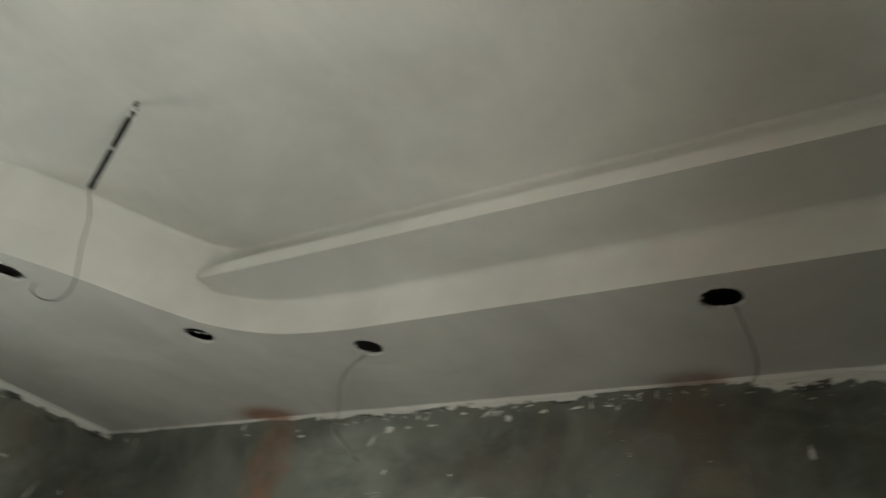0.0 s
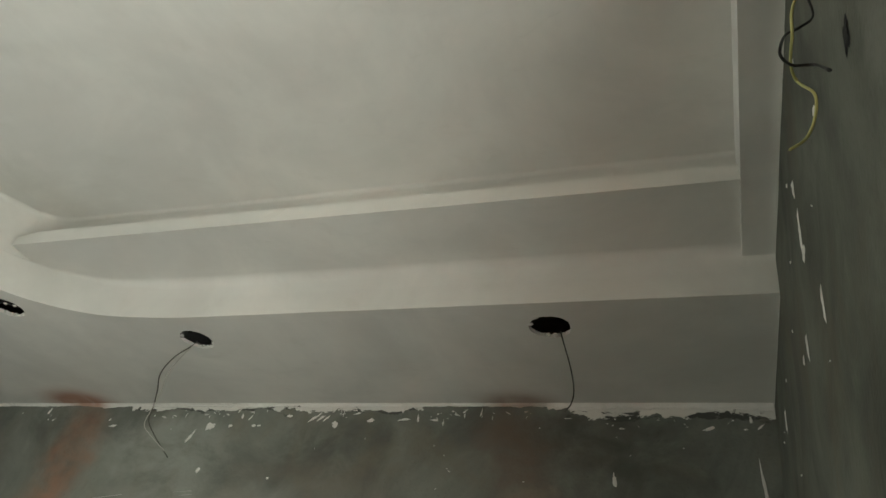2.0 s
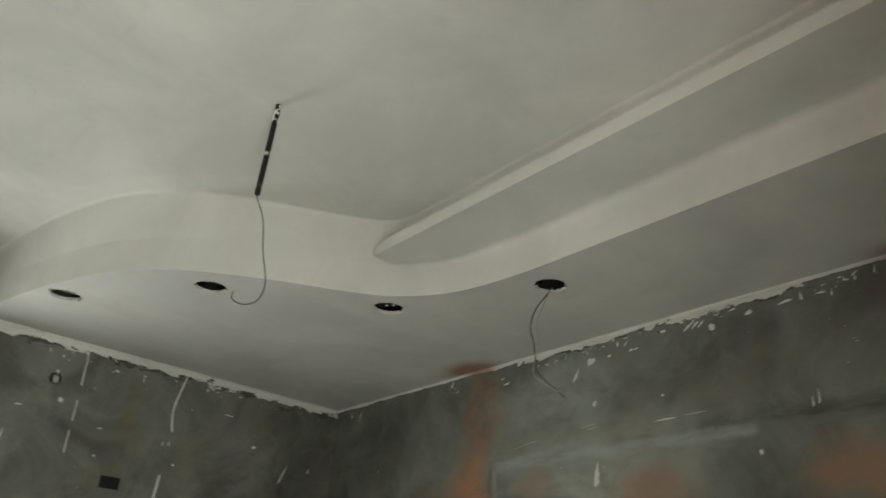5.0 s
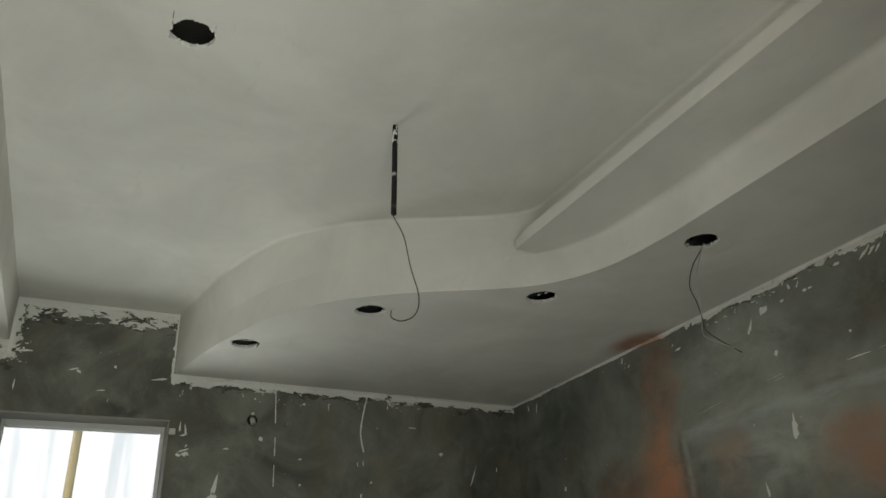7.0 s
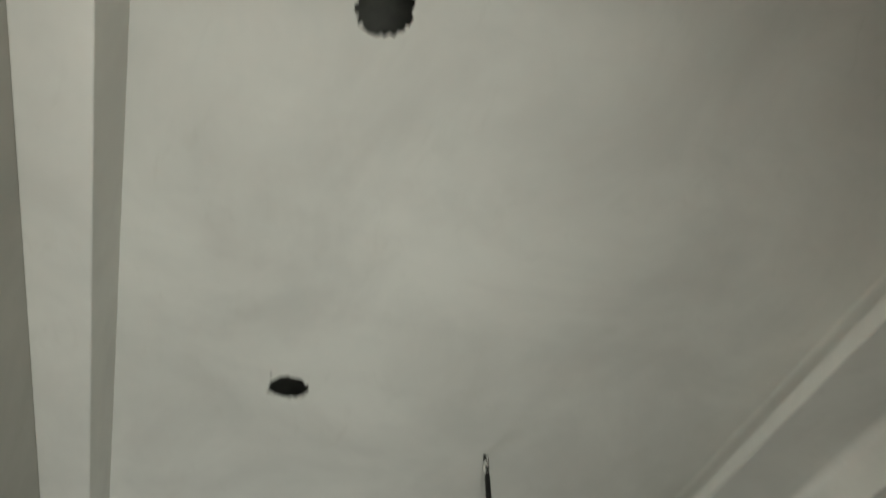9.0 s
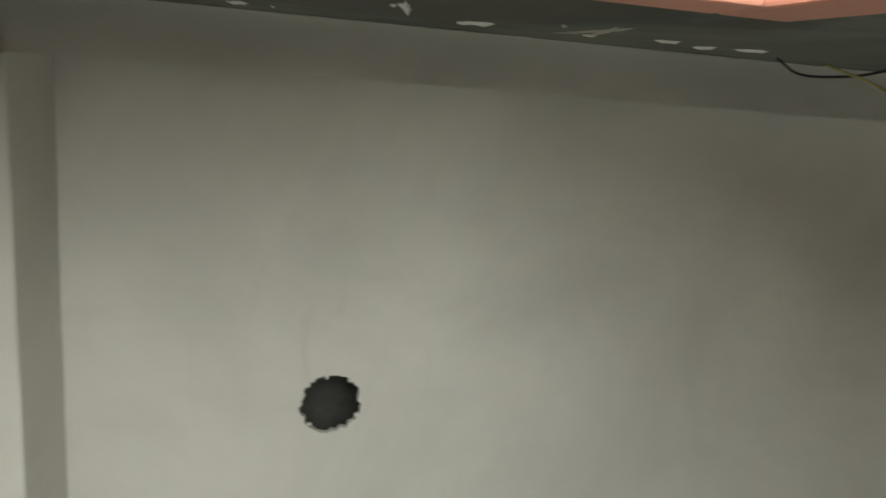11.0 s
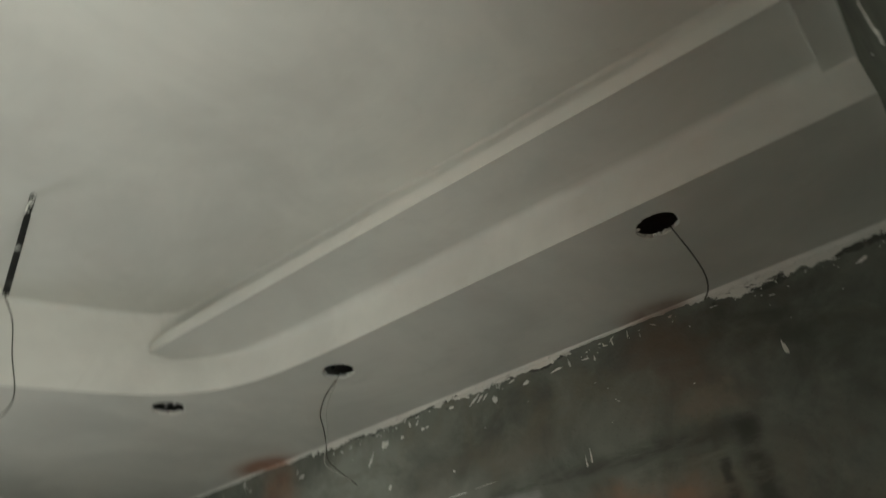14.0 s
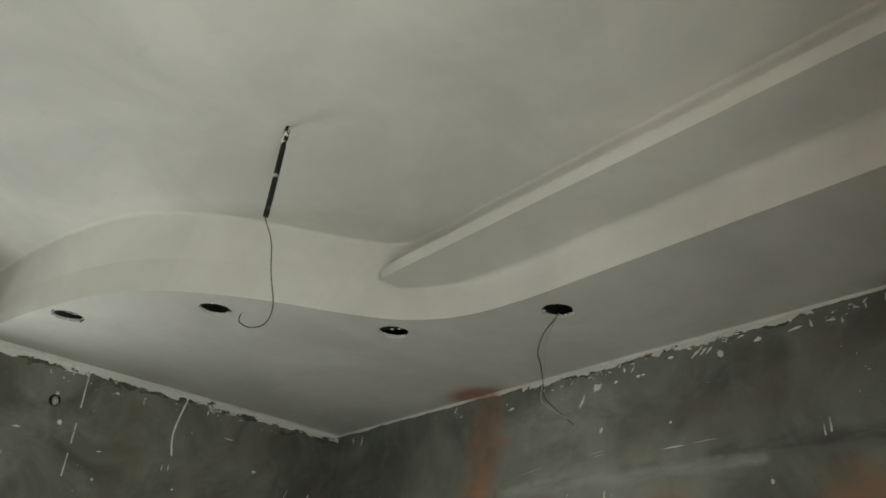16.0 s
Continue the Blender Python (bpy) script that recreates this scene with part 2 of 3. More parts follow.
BLACK = material("black_rubber", (0.012, 0.012, 0.011), 0.45)
GREY_WIRE = material("grey_wire_insulation", (0.055, 0.052, 0.038), 0.5)
YELLOW = material("yellow_wire_insulation", (0.46, 0.45, 0.17), 0.5)
PALE_WIRE = material("pale_wire_insulation", (0.42, 0.41, 0.36), 0.5)
STEEL = material("dull_steel", (0.14, 0.14, 0.13), 0.5, 0.8)
ALU = material("window_frame_paint", (0.50, 0.50, 0.47), 0.5)
GLASS = material("window_glass", (1, 1, 1), 0.02)
GLASS.node_tree.nodes["Principled BSDF"].inputs["Transmission Weight"].default_value = 1.0
GLASS.node_tree.nodes["Principled BSDF"].inputs["IOR"].default_value = 1.45
AMBER = material("amber_pipe", (0.92, 0.77, 0.44), 0.6)


def daylight_material():
    """The over-bright distance outside the window."""
    m = material("bright_distance", (0.8, 0.8, 0.8), 0.9)
    n = Nodes(m)
    streak = n.ramp(n.noise(9, 4, (1, 1, 0.06), 0.6), 0.34, 0.54)
    n.put(n.out.inputs["Emission Color"], n.mix(streak, (0.66, 0.69, 0.69), (1.0, 1.0, 0.98)))
    n.out.inputs["Emission Strength"].default_value = 1.5
    return m


# ---- mesh helpers ----
def mesh_object(name, bm, mat, smooth=False, parent=None):
    me = bpy.data.meshes.new(name)
    bm.normal_update()
    if smooth:
        for f in bm.faces:
            f.smooth = True
    bm.to_mesh(me)
    bm.free()
    me.materials.append(mat)
    ob = new(name, me)
    if parent:
        ob.parent = parent
    return ob


def part(name, bm, mat, parent, label="", smooth=False):
    ob = mesh_object(name, bm, mat, smooth, parent)
    return tagged(ob, label) if label else ob


def box(bm, lo, hi, bevel=0.0):
    r = bmesh.ops.create_cube(bm, size=1, matrix=Matrix.LocRotScale(
        [(a + b) / 2 for a, b in zip(lo, hi)], None, [b - a for a, b in zip(lo, hi)]))
    if bevel:
        edges = list({e for v in r["verts"] for e in v.link_edges})
        bmesh.ops.bevel(bm, geom=edges, offset=bevel, segments=2, affect="EDGES", profile=0.5)
    return bm


def spline(points, steps=10):
    """A smooth line through the points (Catmull-Rom)."""
    p = [Vector(q) for q in points]
    p = [2 * p[0] - p[1]] + p + [2 * p[-1] - p[-2]]
    out = []
    for a, b, c, d in zip(p, p[1:], p[2:], p[3:]):
        for i in range(steps):
            t = i / steps
            out.append(0.5 * (2 * b + (c - a) * t + (2 * a - 5 * b + 4 * c - d) * t * t + (3 * b - a - 3 * c + d) * t ** 3))
    return out + [p[-2]]


def tube(bm, line, radius, sides=8):
    """A round tube along a line of points, capped."""
    rings = []
    for i, p in enumerate(line):
        way = (line[min(i + 1, len(line) - 1)] - line[max(i - 1, 0)]).normalized()
        side = way.orthogonal().normalized() if not rings else (side - way * side.dot(way)).normalized()
        up = way.cross(side)
        rings.append([bm.verts.new(p + radius * (side * math.cos(2 * math.pi * k / sides) + up * math.sin(2 * math.pi * k / sides))) for k in range(sides)])
    for a, b in zip(rings, rings[1:]):
        for k in range(sides):
            bm.faces.new((a[k], a[(k + 1) % sides], b[(k + 1) % sides], b[k]))
    bm.faces.new(rings[0][::-1])
    bm.faces.new(rings[-1])
    return bm


def torn_circle(x, y, radius, seed, n=56, rough=0.05):
    """A hand-cut round hole: a circle with nicks."""
    rng = random.Random(seed)
    pts = []
    for i in range(n):
        a = 2 * math.pi * i / n
        r = radius * (1 + 0.02 * math.sin(2 * a + seed) + rough * (rng.random() - 0.5) - (rough * 1.6 if rng.random() < 0.12 else 0))
        pts.append((x + r * math.cos(a), y + r * math.sin(a)))
    return pts


def sheet(outer, holes, z, thick):
    """A flat board of the outline with holes through it, underside at z."""
    bm = bmesh.new()
    edges = []
    for loop in [outer, *holes]:
        vs = [bm.verts.new((x, y, z)) for x, y in loop]
        edges += [bm.edges.new((a, b)) for a, b in zip(vs, vs[1:] + vs[:1])]
    bmesh.ops.triangle_fill(bm, use_beauty=True, use_dissolve=False, edges=edges, normal=(0, 0, -1))
    up = bmesh.ops.extrude_face_region(bm, geom=list(bm.faces))
    bmesh.ops.translate(bm, verts=[v for v in up["geom"] if isinstance(v, bmesh.types.BMVert)], vec=(0, 0, thick))
    bmesh.ops.recalc_face_normals(bm, faces=bm.faces)
    return bm


def sweep(line, rows, before=None, after=None):
    """A closed section swept along a line in plan: for each point of it, (offset to the room's side, z) round the section."""
    bm = bmesh.new()
    rings = []
    for i, (p, row) in enumerate(zip(line, rows)):
        ahead = line[i + 1] if i + 1 < len(line) else (after or p)
        way = ahead - (line[i - 1] if i else (before or p))
        side = Vector((-way[1], way[0])).normalized()
        rings.append([bm.verts.new((p[0] + side[0] * o, p[1] + side[1] * o, z)) for o, z in row])
    n = len(rows[0])
    for a, b in zip(rings, rings[1:]):
        for k in range(n):
            f = bm.faces.new((a[k], b[k], b[(k + 1) % n], a[(k + 1) % n]))
            f.smooth = k < n - 3
    bm.faces.new(rings[0])
    bm.faces.new(rings[-1][::-1])
    bmesh.ops.recalc_face_normals(bm, faces=bm.faces)
    for e in bm.edges:
        e.smooth = all(f.smooth for f in e.link_faces)
    return bm


def wall(name, lo, hi, mat, hole=None):
    """A thick wall; hole: (axis, a0, a1, z0, z1), an opening through it along x or y."""
    bm = bmesh.new()
    if hole:
        k, a0, a1, z0, z1 = hole
        for u0, u1, w0, w1 in ((lo[k], a0, lo[2], hi[2]), (a1, hi[k], lo[2], hi[2]), (a0, a1, lo[2], z0), (a0, a1, z1, hi[2])):
            if w1 - w0 > 0.001:
                l, h = list(lo), list(hi)
                l[k], h[k], l[2], h[2] = u0, u1, w0, w1
                box(bm, l, h)
        bmesh.ops.remove_doubles(bm, verts=bm.verts, dist=0.0005)
    else:
        box(bm, lo, hi)
    return tagged(mesh_object(name, bm, mat), kind="structure")


def skew(ob, west=False):
    """Moves what is on the north or west wall to the wall's true line."""
    for v in ob.data.vertices:
        if west:
            v.co.x += west_skew(v.co.y)
        else:
            v.co.y += north_skew(v.co.x)
    return ob


# ---- room ----
WIN = (-2.075, -1.517, 1.15, 2.428)
DOOR = (-2.10, -1.53, 0.0, 2.262)
bm = bmesh.new()
box(bm, (X_WEST - WALL, Y_SOUTH - WALL, -0.12), (X_EAST + 2.7, Y_NORTH + WALL, 0))
tagged(mesh_object("floor", bm, FLOOR), "bare grey cement screed floor", "floor", kind="structure")
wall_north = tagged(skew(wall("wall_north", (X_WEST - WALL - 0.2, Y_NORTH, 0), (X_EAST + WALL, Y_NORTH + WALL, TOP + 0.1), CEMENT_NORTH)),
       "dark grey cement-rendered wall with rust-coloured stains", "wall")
wall_west = tagged(skew(wall("wall_west", (X_WEST - WALL, Y_SOUTH, 0), (X_WEST, Y_NORTH + 0.08, TOP + 0.1), CEMENT, (1, *WIN)), True),
       "dark grey cement-rendered wall with a window opening", "wall")
wall_east = tagged(wall("wall_east", (X_EAST, Y_SOUTH, 0), (X_EAST + WALL, Y_NORTH, TOP + 0.1), CEMENT_EAST, (1, *DOOR)),
       "grey cement-rendered wall with a doorway", "wall")
tagged(wall("wall_south", (X_WEST - WALL, Y_SOUTH - WALL, 0), (X_EAST + WALL, Y_SOUTH, TOP + 0.1), SKIM),
       "pale grey wall with a thin plaster skim", "wall")
bm = bmesh.new()
box(bm, (X_WEST - WALL, Y_SOUTH - WALL, TOP + 0.1), (X_EAST + 2.7, Y_NORTH + WALL, TOP + 0.22))
tagged(mesh_object("ceiling_slab", bm, SLAB), "raw concrete slab above the false ceiling", "ceiling", kind="structure")
# passage behind the doorway
bm = bmesh.new()
box(bm, (X_EAST + 2.6, Y_SOUTH - 1.0, 0), (X_EAST + 2.7, Y_NORTH + WALL, TOP + 0.1))
tagged(mesh_object("wall_passage", bm, CEMENT), "grey cement wall of the passage", "wall", kind="structure")

# ---- false ceiling ----
CURVE = spline([(1.98, Y_FASCIA), (1.75, -0.513), (1.545, -0.547), (1.393, -0.640), (1.303, -0.772), (1.235, -0.910),
                (1.160, -1.045), (1.055, -1.186), (0.917, -1.295), (0.745, -1.372), (0.470, -1.455), (X_WEST, -1.520)], 8)
DOWNLIGHTS = [(2.736, -0.407), (1.781, -0.397), (1.297, -0.595), (1.017, -1.051), (0.586, -1.348)]
FAN_HOLES = [(1.785, -1.73), (2.68, -1.739)]
R_DOWN, R_FAN = 0.0475, 0.0445

outer = [(X_EAST, Y_NORTH), (X_EAST, Y_FASCIA)] + [tuple(p) for p in CURVE] + [(X_CORNER, Y_CORNER)]
holes = [torn_circle(x, y, R_DOWN, i + 3, 56, 0.032) for i, (x, y) in enumerate(DOWNLIGHTS)]
rims = [(list(h), Z_SOFFIT) for h in holes]
for k, reach in ((41, 0.020), (14, 0.014), (15, -0.022)):
    x, y = holes[4][k]
    holes[4][k] = (x + reach, y)
soffit = mesh_object("ceiling_soffit", sheet(outer, holes, Z_SOFFIT, 0.006), PLASTER)
tagged(soffit, "white plaster dropped border with round downlight cut-outs", "ceiling", kind="structure")

outer = [(X_BAND, Y_SBORDER), (X_BAND, Y_TROUGH), (1.30, Y_TROUGH), (X_WEST, Y_TROUGH), (X_WEST, Y_SBORDER)]
holes = [torn_circle(x, y, R_FAN, i + 31, 60, 0.06) for i, (x, y) in enumerate(FAN_HOLES)]
rims += [(list(h), Z_MAIN) for h in holes]
for k, reach in ((11, 0.030), (46, 0.058), (47, 0.034), (41, -0.012), (17, -0.020)):
    x, y = holes[0][k]
    holes[0][k] = (x + reach, y)
tagged(mesh_object("ceiling", sheet(outer, holes, Z_MAIN, 0.006), PLASTER),
       "smooth white plaster false ceiling with two torn holes", "ceiling", kind="structure")

# broken edge of the board round each cut-out
for outline, z in rims:
    cx, cy = sum(p[0] for p in outline) / len(outline), sum(p[1] for p in outline) / len(outline)
    bm = bmesh.new()
    rings = [[bm.verts.new((cx + (x - cx) * grow, cy + (y - cy) * grow, z + up)) for x, y in outline]
             for grow, up in ((1.003, 0.0062), (1.012, 0.0105), (1.16, 0.0105), (1.16, 0.0062))]
    for k in range(4):
        lower, upper = rings[k], rings[(k + 1) % 4]
        for i in range(len(outline)):
            j = (i + 1) % len(outline)
            bm.faces.new((lower[i], lower[j], upper[j], upper[i]))
    bmesh.ops.recalc_face_normals(bm, faces=bm.faces)
    tagged(mesh_object("ceiling_cutout_edge", bm, DAUB), "broken white plaster edge of a cut-out", "ceiling", kind="structure")

# upright face along the border: coved into the middle step at the north, full height at the west
tip = next(i for i, p in enumerate(CURVE) if p[1] < Y_LIP)
back = next(i for i, p in enumerate(CURVE) if p[1] < Y_TROUGH)
low_line = [Vector((X_EAST, Y_FASCIA)), Vector((2.9, Y_FASCIA)), Vector((2.4, Y_FASCIA))] + CURVE
rows = []
for i, p in enumerate(low_line):
    if i - 3 >= tip:
        rows.append([(0, Z_SOFFIT + 0.006 + (Z_MID - Z_SOFFIT - 0.006) * a / 9) for a in range(10)]
                    + [(-0.012, Z_MID), (-0.012, Z_SOFFIT + 0.006)])
        continue
    r = 0.027 * max(0.02, min(1.0, (p[0] - 1.34) / 0.36))
    rows.append([(0, Z_SOFFIT + 0.006), (0, Z_MID - r - 0.022), (r / 50, Z_MID - r - 0.012), (r / 14, Z_MID - r - 0.006)]
                + [(r / 14 + r * (1 - math.cos(a * math.pi / 12)), Z_MID - r + r * math.sin(a * math.pi / 12)) for a in range(1, 7)]
                + [(-0.012, Z_MID), (-0.012, Z_SOFFIT + 0.006)])
tagged(mesh_object("ceiling_fascia_low", sweep(low_line, rows), PLASTER),
       "curving white plaster fascia of the dropped border", "ceiling", kind="structure")
high_line = CURVE[back:]


def top_row(f):
    """The section of the upper fascia, from the light trough (0) to the west wall (1), where its top leans out into the room."""
    lean = 0.026 * math.sin(math.pi * max(0.0, f - 0.25) / 0.75)
    r, top = 0.014, Z_MAIN + 0.001
    return ([(0, Z_MID), (lean * 0.85, top - r - 0.02), (lean, top - r)]
            + [(lean + r * (1 - math.cos(a * math.pi / 12)), top - r + r * math.sin(a * math.pi / 12)) for a in range(1, 7)]
            + [(-0.012, top), (-0.012, Z_MID)])


rows = [top_row(i / (len(high_line) - 1)) for i in range(len(high_line))]
tagged(mesh_object("ceiling_fascia_high", sweep(high_line, rows, before=CURVE[back - 1]), PLASTER),
       "upper part of the curved white plaster fascia", "ceiling", kind="structure")

X_TIP = 1.385
# middle step with its upturned lip, and the light trough behind it
outer = [(X_BAND, Y_LIP + 0.012), (X_BAND, Y_FASCIA + 0.012)] + [(p[0], p[1] + 0.012) for p in CURVE if p[1] > -0.665] + [(X_TIP, Y_LIP + 0.012)]
tagged(mesh_object("ceiling_step", sheet(outer, [], Z_MID, 0.012), PLASTER), "white plaster middle step of the ceiling", "ceiling", kind="structure")
bm = bmesh.new()
box(bm, (X_TIP, Y_LIP, Z_MID), (X_BAND, Y_LIP + 0.012, Z_LIP))
bmesh.ops.bisect_plane(bm, geom=bm.verts[:] + bm.edges[:] + bm.faces[:], plane_co=(X_TIP + 0.07, 0, 0), plane_no=(1, 0, 0))
for v in bm.verts:
    if v.co.x < X_TIP + 0.01 and v.co.z > Z_MID + 0.01:
        v.co.z -= 0.012
tagged(mesh_object("ceiling_lip", bm, PLASTER), "narrow white plaster lip of the light trough", "ceiling", kind="structure")
BACK = [Vector(p) for p in ((X_BAND, Y_TROUGH), (2.6, Y_TROUGH), (1.53, Y_TROUGH), (1.465, Y_TROUGH - 0.001), (1.43, Y_TROUGH - 0.004),
                            (1.405, Y_TROUGH - 0.010), (1.385, Y_TROUGH - 0.020), (1.362, Y_TROUGH - 0.042))]
R_BACK = 0.012
row = ([(0, Z_MID + 0.0125), (0, Z_MAIN - R_BACK - 0.012), (0, Z_MAIN + 0.001 - R_BACK)]
       + [(R_BACK * (1 - math.cos(a * math.pi / 12)), Z_MAIN + 0.001 - R_BACK + R_BACK * math.sin(a * math.pi / 12)) for a in range(1, 7)]
       + [(-0.012, Z_MAIN + 0.001), (-0.012, Z_MID + 0.0125)])
bm = sweep(BACK, [row] * len(BACK))
tagged(mesh_object("ceiling_trough", bm, PLASTER), "white plaster back of the light trough", "ceiling", kind="structure")

# borders along the east and south walls
bm = bmesh.new()
box(bm, (X_BAND, Y_SOUTH, Z_BAND), (X_EAST, Y_FASCIA, Z_MAIN + 0.014))
tagged(mesh_object("ceiling_border_east", bm, PLASTER), "narrow white plaster drop along the wall", "ceiling", kind="structure")
bm = bmesh.new()
box(bm, (X_WEST, Y_SOUTH, Z_SOUTH), (X_BAND, Y_SBORDER, Z_MAIN + 0.014), 0.003)
tagged(mesh_object("ceiling_border_south", bm, PLASTER), "white plaster drop along the wall", "ceiling", kind="structure")

# ---- window ----
y0, y1, z0, z1 = WIN
window = tagged(new("window_1"), "window with a painted frame and bright daylight outside", "window", kind="structure")
window.location = (X_WEST - 0.12, (y0 + y1) / 2, z0)
for name, lo, hi in (("frame", (-0.025, -(y1 - y0) / 2, 0), (0.025, -(y1 - y0) / 2 + 0.016, z1 - z0)),
                     ("frame", (-0.025, (y1 - y0) / 2 - 0.016, 0), (0.025, (y1 - y0) / 2, z1 - z0)),
                     ("frame", (-0.025, -(y1 - y0) / 2 + 0.016, z1 - z0 - 0.028), (0.025, (y1 - y0) / 2 - 0.016, z1 - z0)),
                     ("frame", (-0.025, -(y1 - y0) / 2 + 0.016, 0), (0.025, (y1 - y0) / 2 - 0.016, 0.035))):
    part(name, box(bmesh.new(), lo, hi, 0.004), ALU, window)
half, deep = (y1 - y0) / 2, 0.1
for lo, hi in (((0.025, -half, z1 - z0 - 0.007), (deep + 0.022, half, z1 - z0)),
               ((0.025, half - 0.006, 0), (deep + 0.022, half, z1 - z0 - 0.007)),
               ((0.025, -half, 0), (deep + 0.022, -half + 0.006, z1 - z0 - 0.007))):
    part("reveal", box(bmesh.new(), lo, hi, 0.002), DUSTY, window, "dusty grey plastered reveal")
pane = part("pane", box(bmesh.new(), (-0.003, -(y1 - y0) / 2 + 0.016, 0.035), (0.003, (y1 - y0) / 2 - 0.016, z1 - z0 - 0.028)), GLASS, window)
pane.visible_shadow = False
bm = bmesh.new()
box(bm, (-3.0, -5.0, 0.0), (-2.96, 1.5, 5.0))
tagged(mesh_object("backdrop", bm, daylight_material()), "glaring white daylight outside the window", "backdrop", kind="structure")

# ---- door frame ----
y0, y1, z0, z1 = DOOR
door = tagged(new("door_1"), "doorway lined with a salmon-painted frame", "door frame", kind="structure")
door.location = (X_EAST - 0.004, y1, 0)
w = y1 - y0
part("jamb", box(bmesh.new(), (0.0, -0.05, 0), (WALL + 0.006, 0.0, z1), 0.003), PINK, door)
part("jamb", box(bmesh.new(), (0.0, -w, 0), (WALL + 0.006, -w + 0.05, z1), 0.003), PINK, door)
part("head", box(bmesh.new(), (0.0, -w + 0.05, z1 - 0.05), (WALL + 0.006, -0.05, z1), 0.003), PINK, door)
part("hinge", box(bmesh.new(), (0.1195, 0.2795, 1.222), (0.133, 0.302, 1.246), 0.003), ALU, window)
bm = bmesh.new()
tube(bm, [Vector((-0.50, -1.822, 0.0)), Vector((-0.50, -1.818, 4.0))], 0.019, 12)
tagged(mesh_object("pipe", bm, AMBER, True), "amber yellow upright pipe outside the window", "pipe")
bm = bmesh.new()
box(bm, (-3.2, -6.0, -0.4), (X_WEST - WALL, 3.0, 0.0))
tagged(mesh_object("ground", bm, FLOOR), "pale cement ground outside the window", "ground", kind="structure")


# ---- torn plaster edging where the false ceiling meets the walls ----
def fringe(name, start, along, down, out, length, depth, label, seed=1, step=0.003, fillet=0.003, bulge=1.0):
    """A thin ragged skin of plaster on a wall: its top edge runs from start along, its lower edge is torn at depth(s)."""
    rng = random.Random(seed)
    start, along, down, out = Vector(start), Vector(along), Vector(down), Vector(out)
    bm = bmesh.new()
    rows, n, jag = [], int(length / step), 0.0
    for i in range(n + 1):
        s = i * step
        jag = 0.45 * jag + 0.55 * rng.uniform(-1, 1)
        tear = noise.noise((s * 7, seed, 3)) + 0.5 * noise.noise((s * 31, seed, 4))
        d = max(0.002, depth(s) * (0.85 + 0.22 * jag + 0.55 * tear - (0.5 if noise.noise((s * 16, seed, 7)) > 0.42 else 0)))
        t = bulge * (0.0045 + 0.005 * abs(noise.noise((s * 30, seed, 9))))
        p = start + along * s
        rows.append([bm.verts.new(p), bm.verts.new(p + out * fillet), bm.verts.new(p + down * d * 0.55 + out * t),
                     bm.verts.new(p + down * d + out * (t * 0.9)), bm.verts.new(p + down * d * 0.97)])
    for a, b in zip(rows, rows[1:]):
        for k in range(4):
            bm.faces.new((a[k], b[k], b[k + 1], a[k + 1]))
    bmesh.ops.recalc_face_normals(bm, faces=bm.faces)
    return tagged(mesh_object(name, bm, DAUB), label, "plaster", kind="structure")


RAGGED = "ragged white plaster smeared onto the cement wall"
LEVEL = Z_SOFFIT - 0.001


def north_depth(s):
    x = X_WEST + s
    return 0.009 if x < 1.2 else 0.011 if x < 2.15 else 0.008 if x < 2.72 else 0.017


skew(fringe("trim_plaster_north", (X_CORNER, Y_NORTH, LEVEL), (1, 0, 0), (0, 0, -1), (0, -1, 0), X_EAST - X_CORNER, north_depth, RAGGED, 3, fillet=0.010))
skew(fringe("trim_plaster_west", (X_WEST, -1.53, LEVEL), (0, 1, 0), (0, 0, -1), (1, 0, 0), 1.53 + Y_CORNER,
            lambda s: 0.036 - 0.016 * s, RAGGED, 5, fillet=0.016), True)
fringe("trim_plaster_west_upper", (X_WEST, Y_SBORDER, Z_MAIN - 0.001), (0, 1, 0), (0, 0, -1), (1, 0, 0), -1.52 - Y_SBORDER,
       lambda s: 0.05 if s < 0.05 else 0.026, RAGGED, 8)
fringe("trim_plaster_west_upright", (X_WEST, -1.522, LEVEL - 0.01), (0, 0, 1), (0, -1, 0), (1, 0, 0), Z_MAIN - Z_SOFFIT,
       lambda s: 0.011, RAGGED, 11)
fringe("trim_plaster_south_upright", (X_WEST, Y_SBORDER, Z_SOUTH - 0.05), (0, 0, 1), (0, 1, 0), (1, 0, 0), Z_MAIN - Z_SOUTH + 0.05,
       lambda s: 0.016, RAGGED, 12)
fringe("trim_plaster_south_low", (X_WEST, Y_SOUTH, Z_SOUTH - 0.001), (0, 1, 0), (0, 0, -1), (1, 0, 0), 0.10,
       lambda s: 0.026, RAGGED, 14)
fringe("trim_plaster_east", (X_EAST, Y_FASCIA, LEVEL), (0, 1, 0), (0, 0, -1), (-1, 0, 0), -0.03 - Y_FASCIA, lambda s: 0.006, RAGGED, 17, fillet=0.001, bulge=0.25)
fringe("trim_plaster_east_band", (X_EAST, Y_SOUTH, Z_BAND - 0.001), (0, 1, 0), (0, 0, -1), (-1, 0, 0), Y_FASCIA - Y_SOUTH, lambda s: 0.009, RAGGED, 19, fillet=0.001, bulge=0.25)


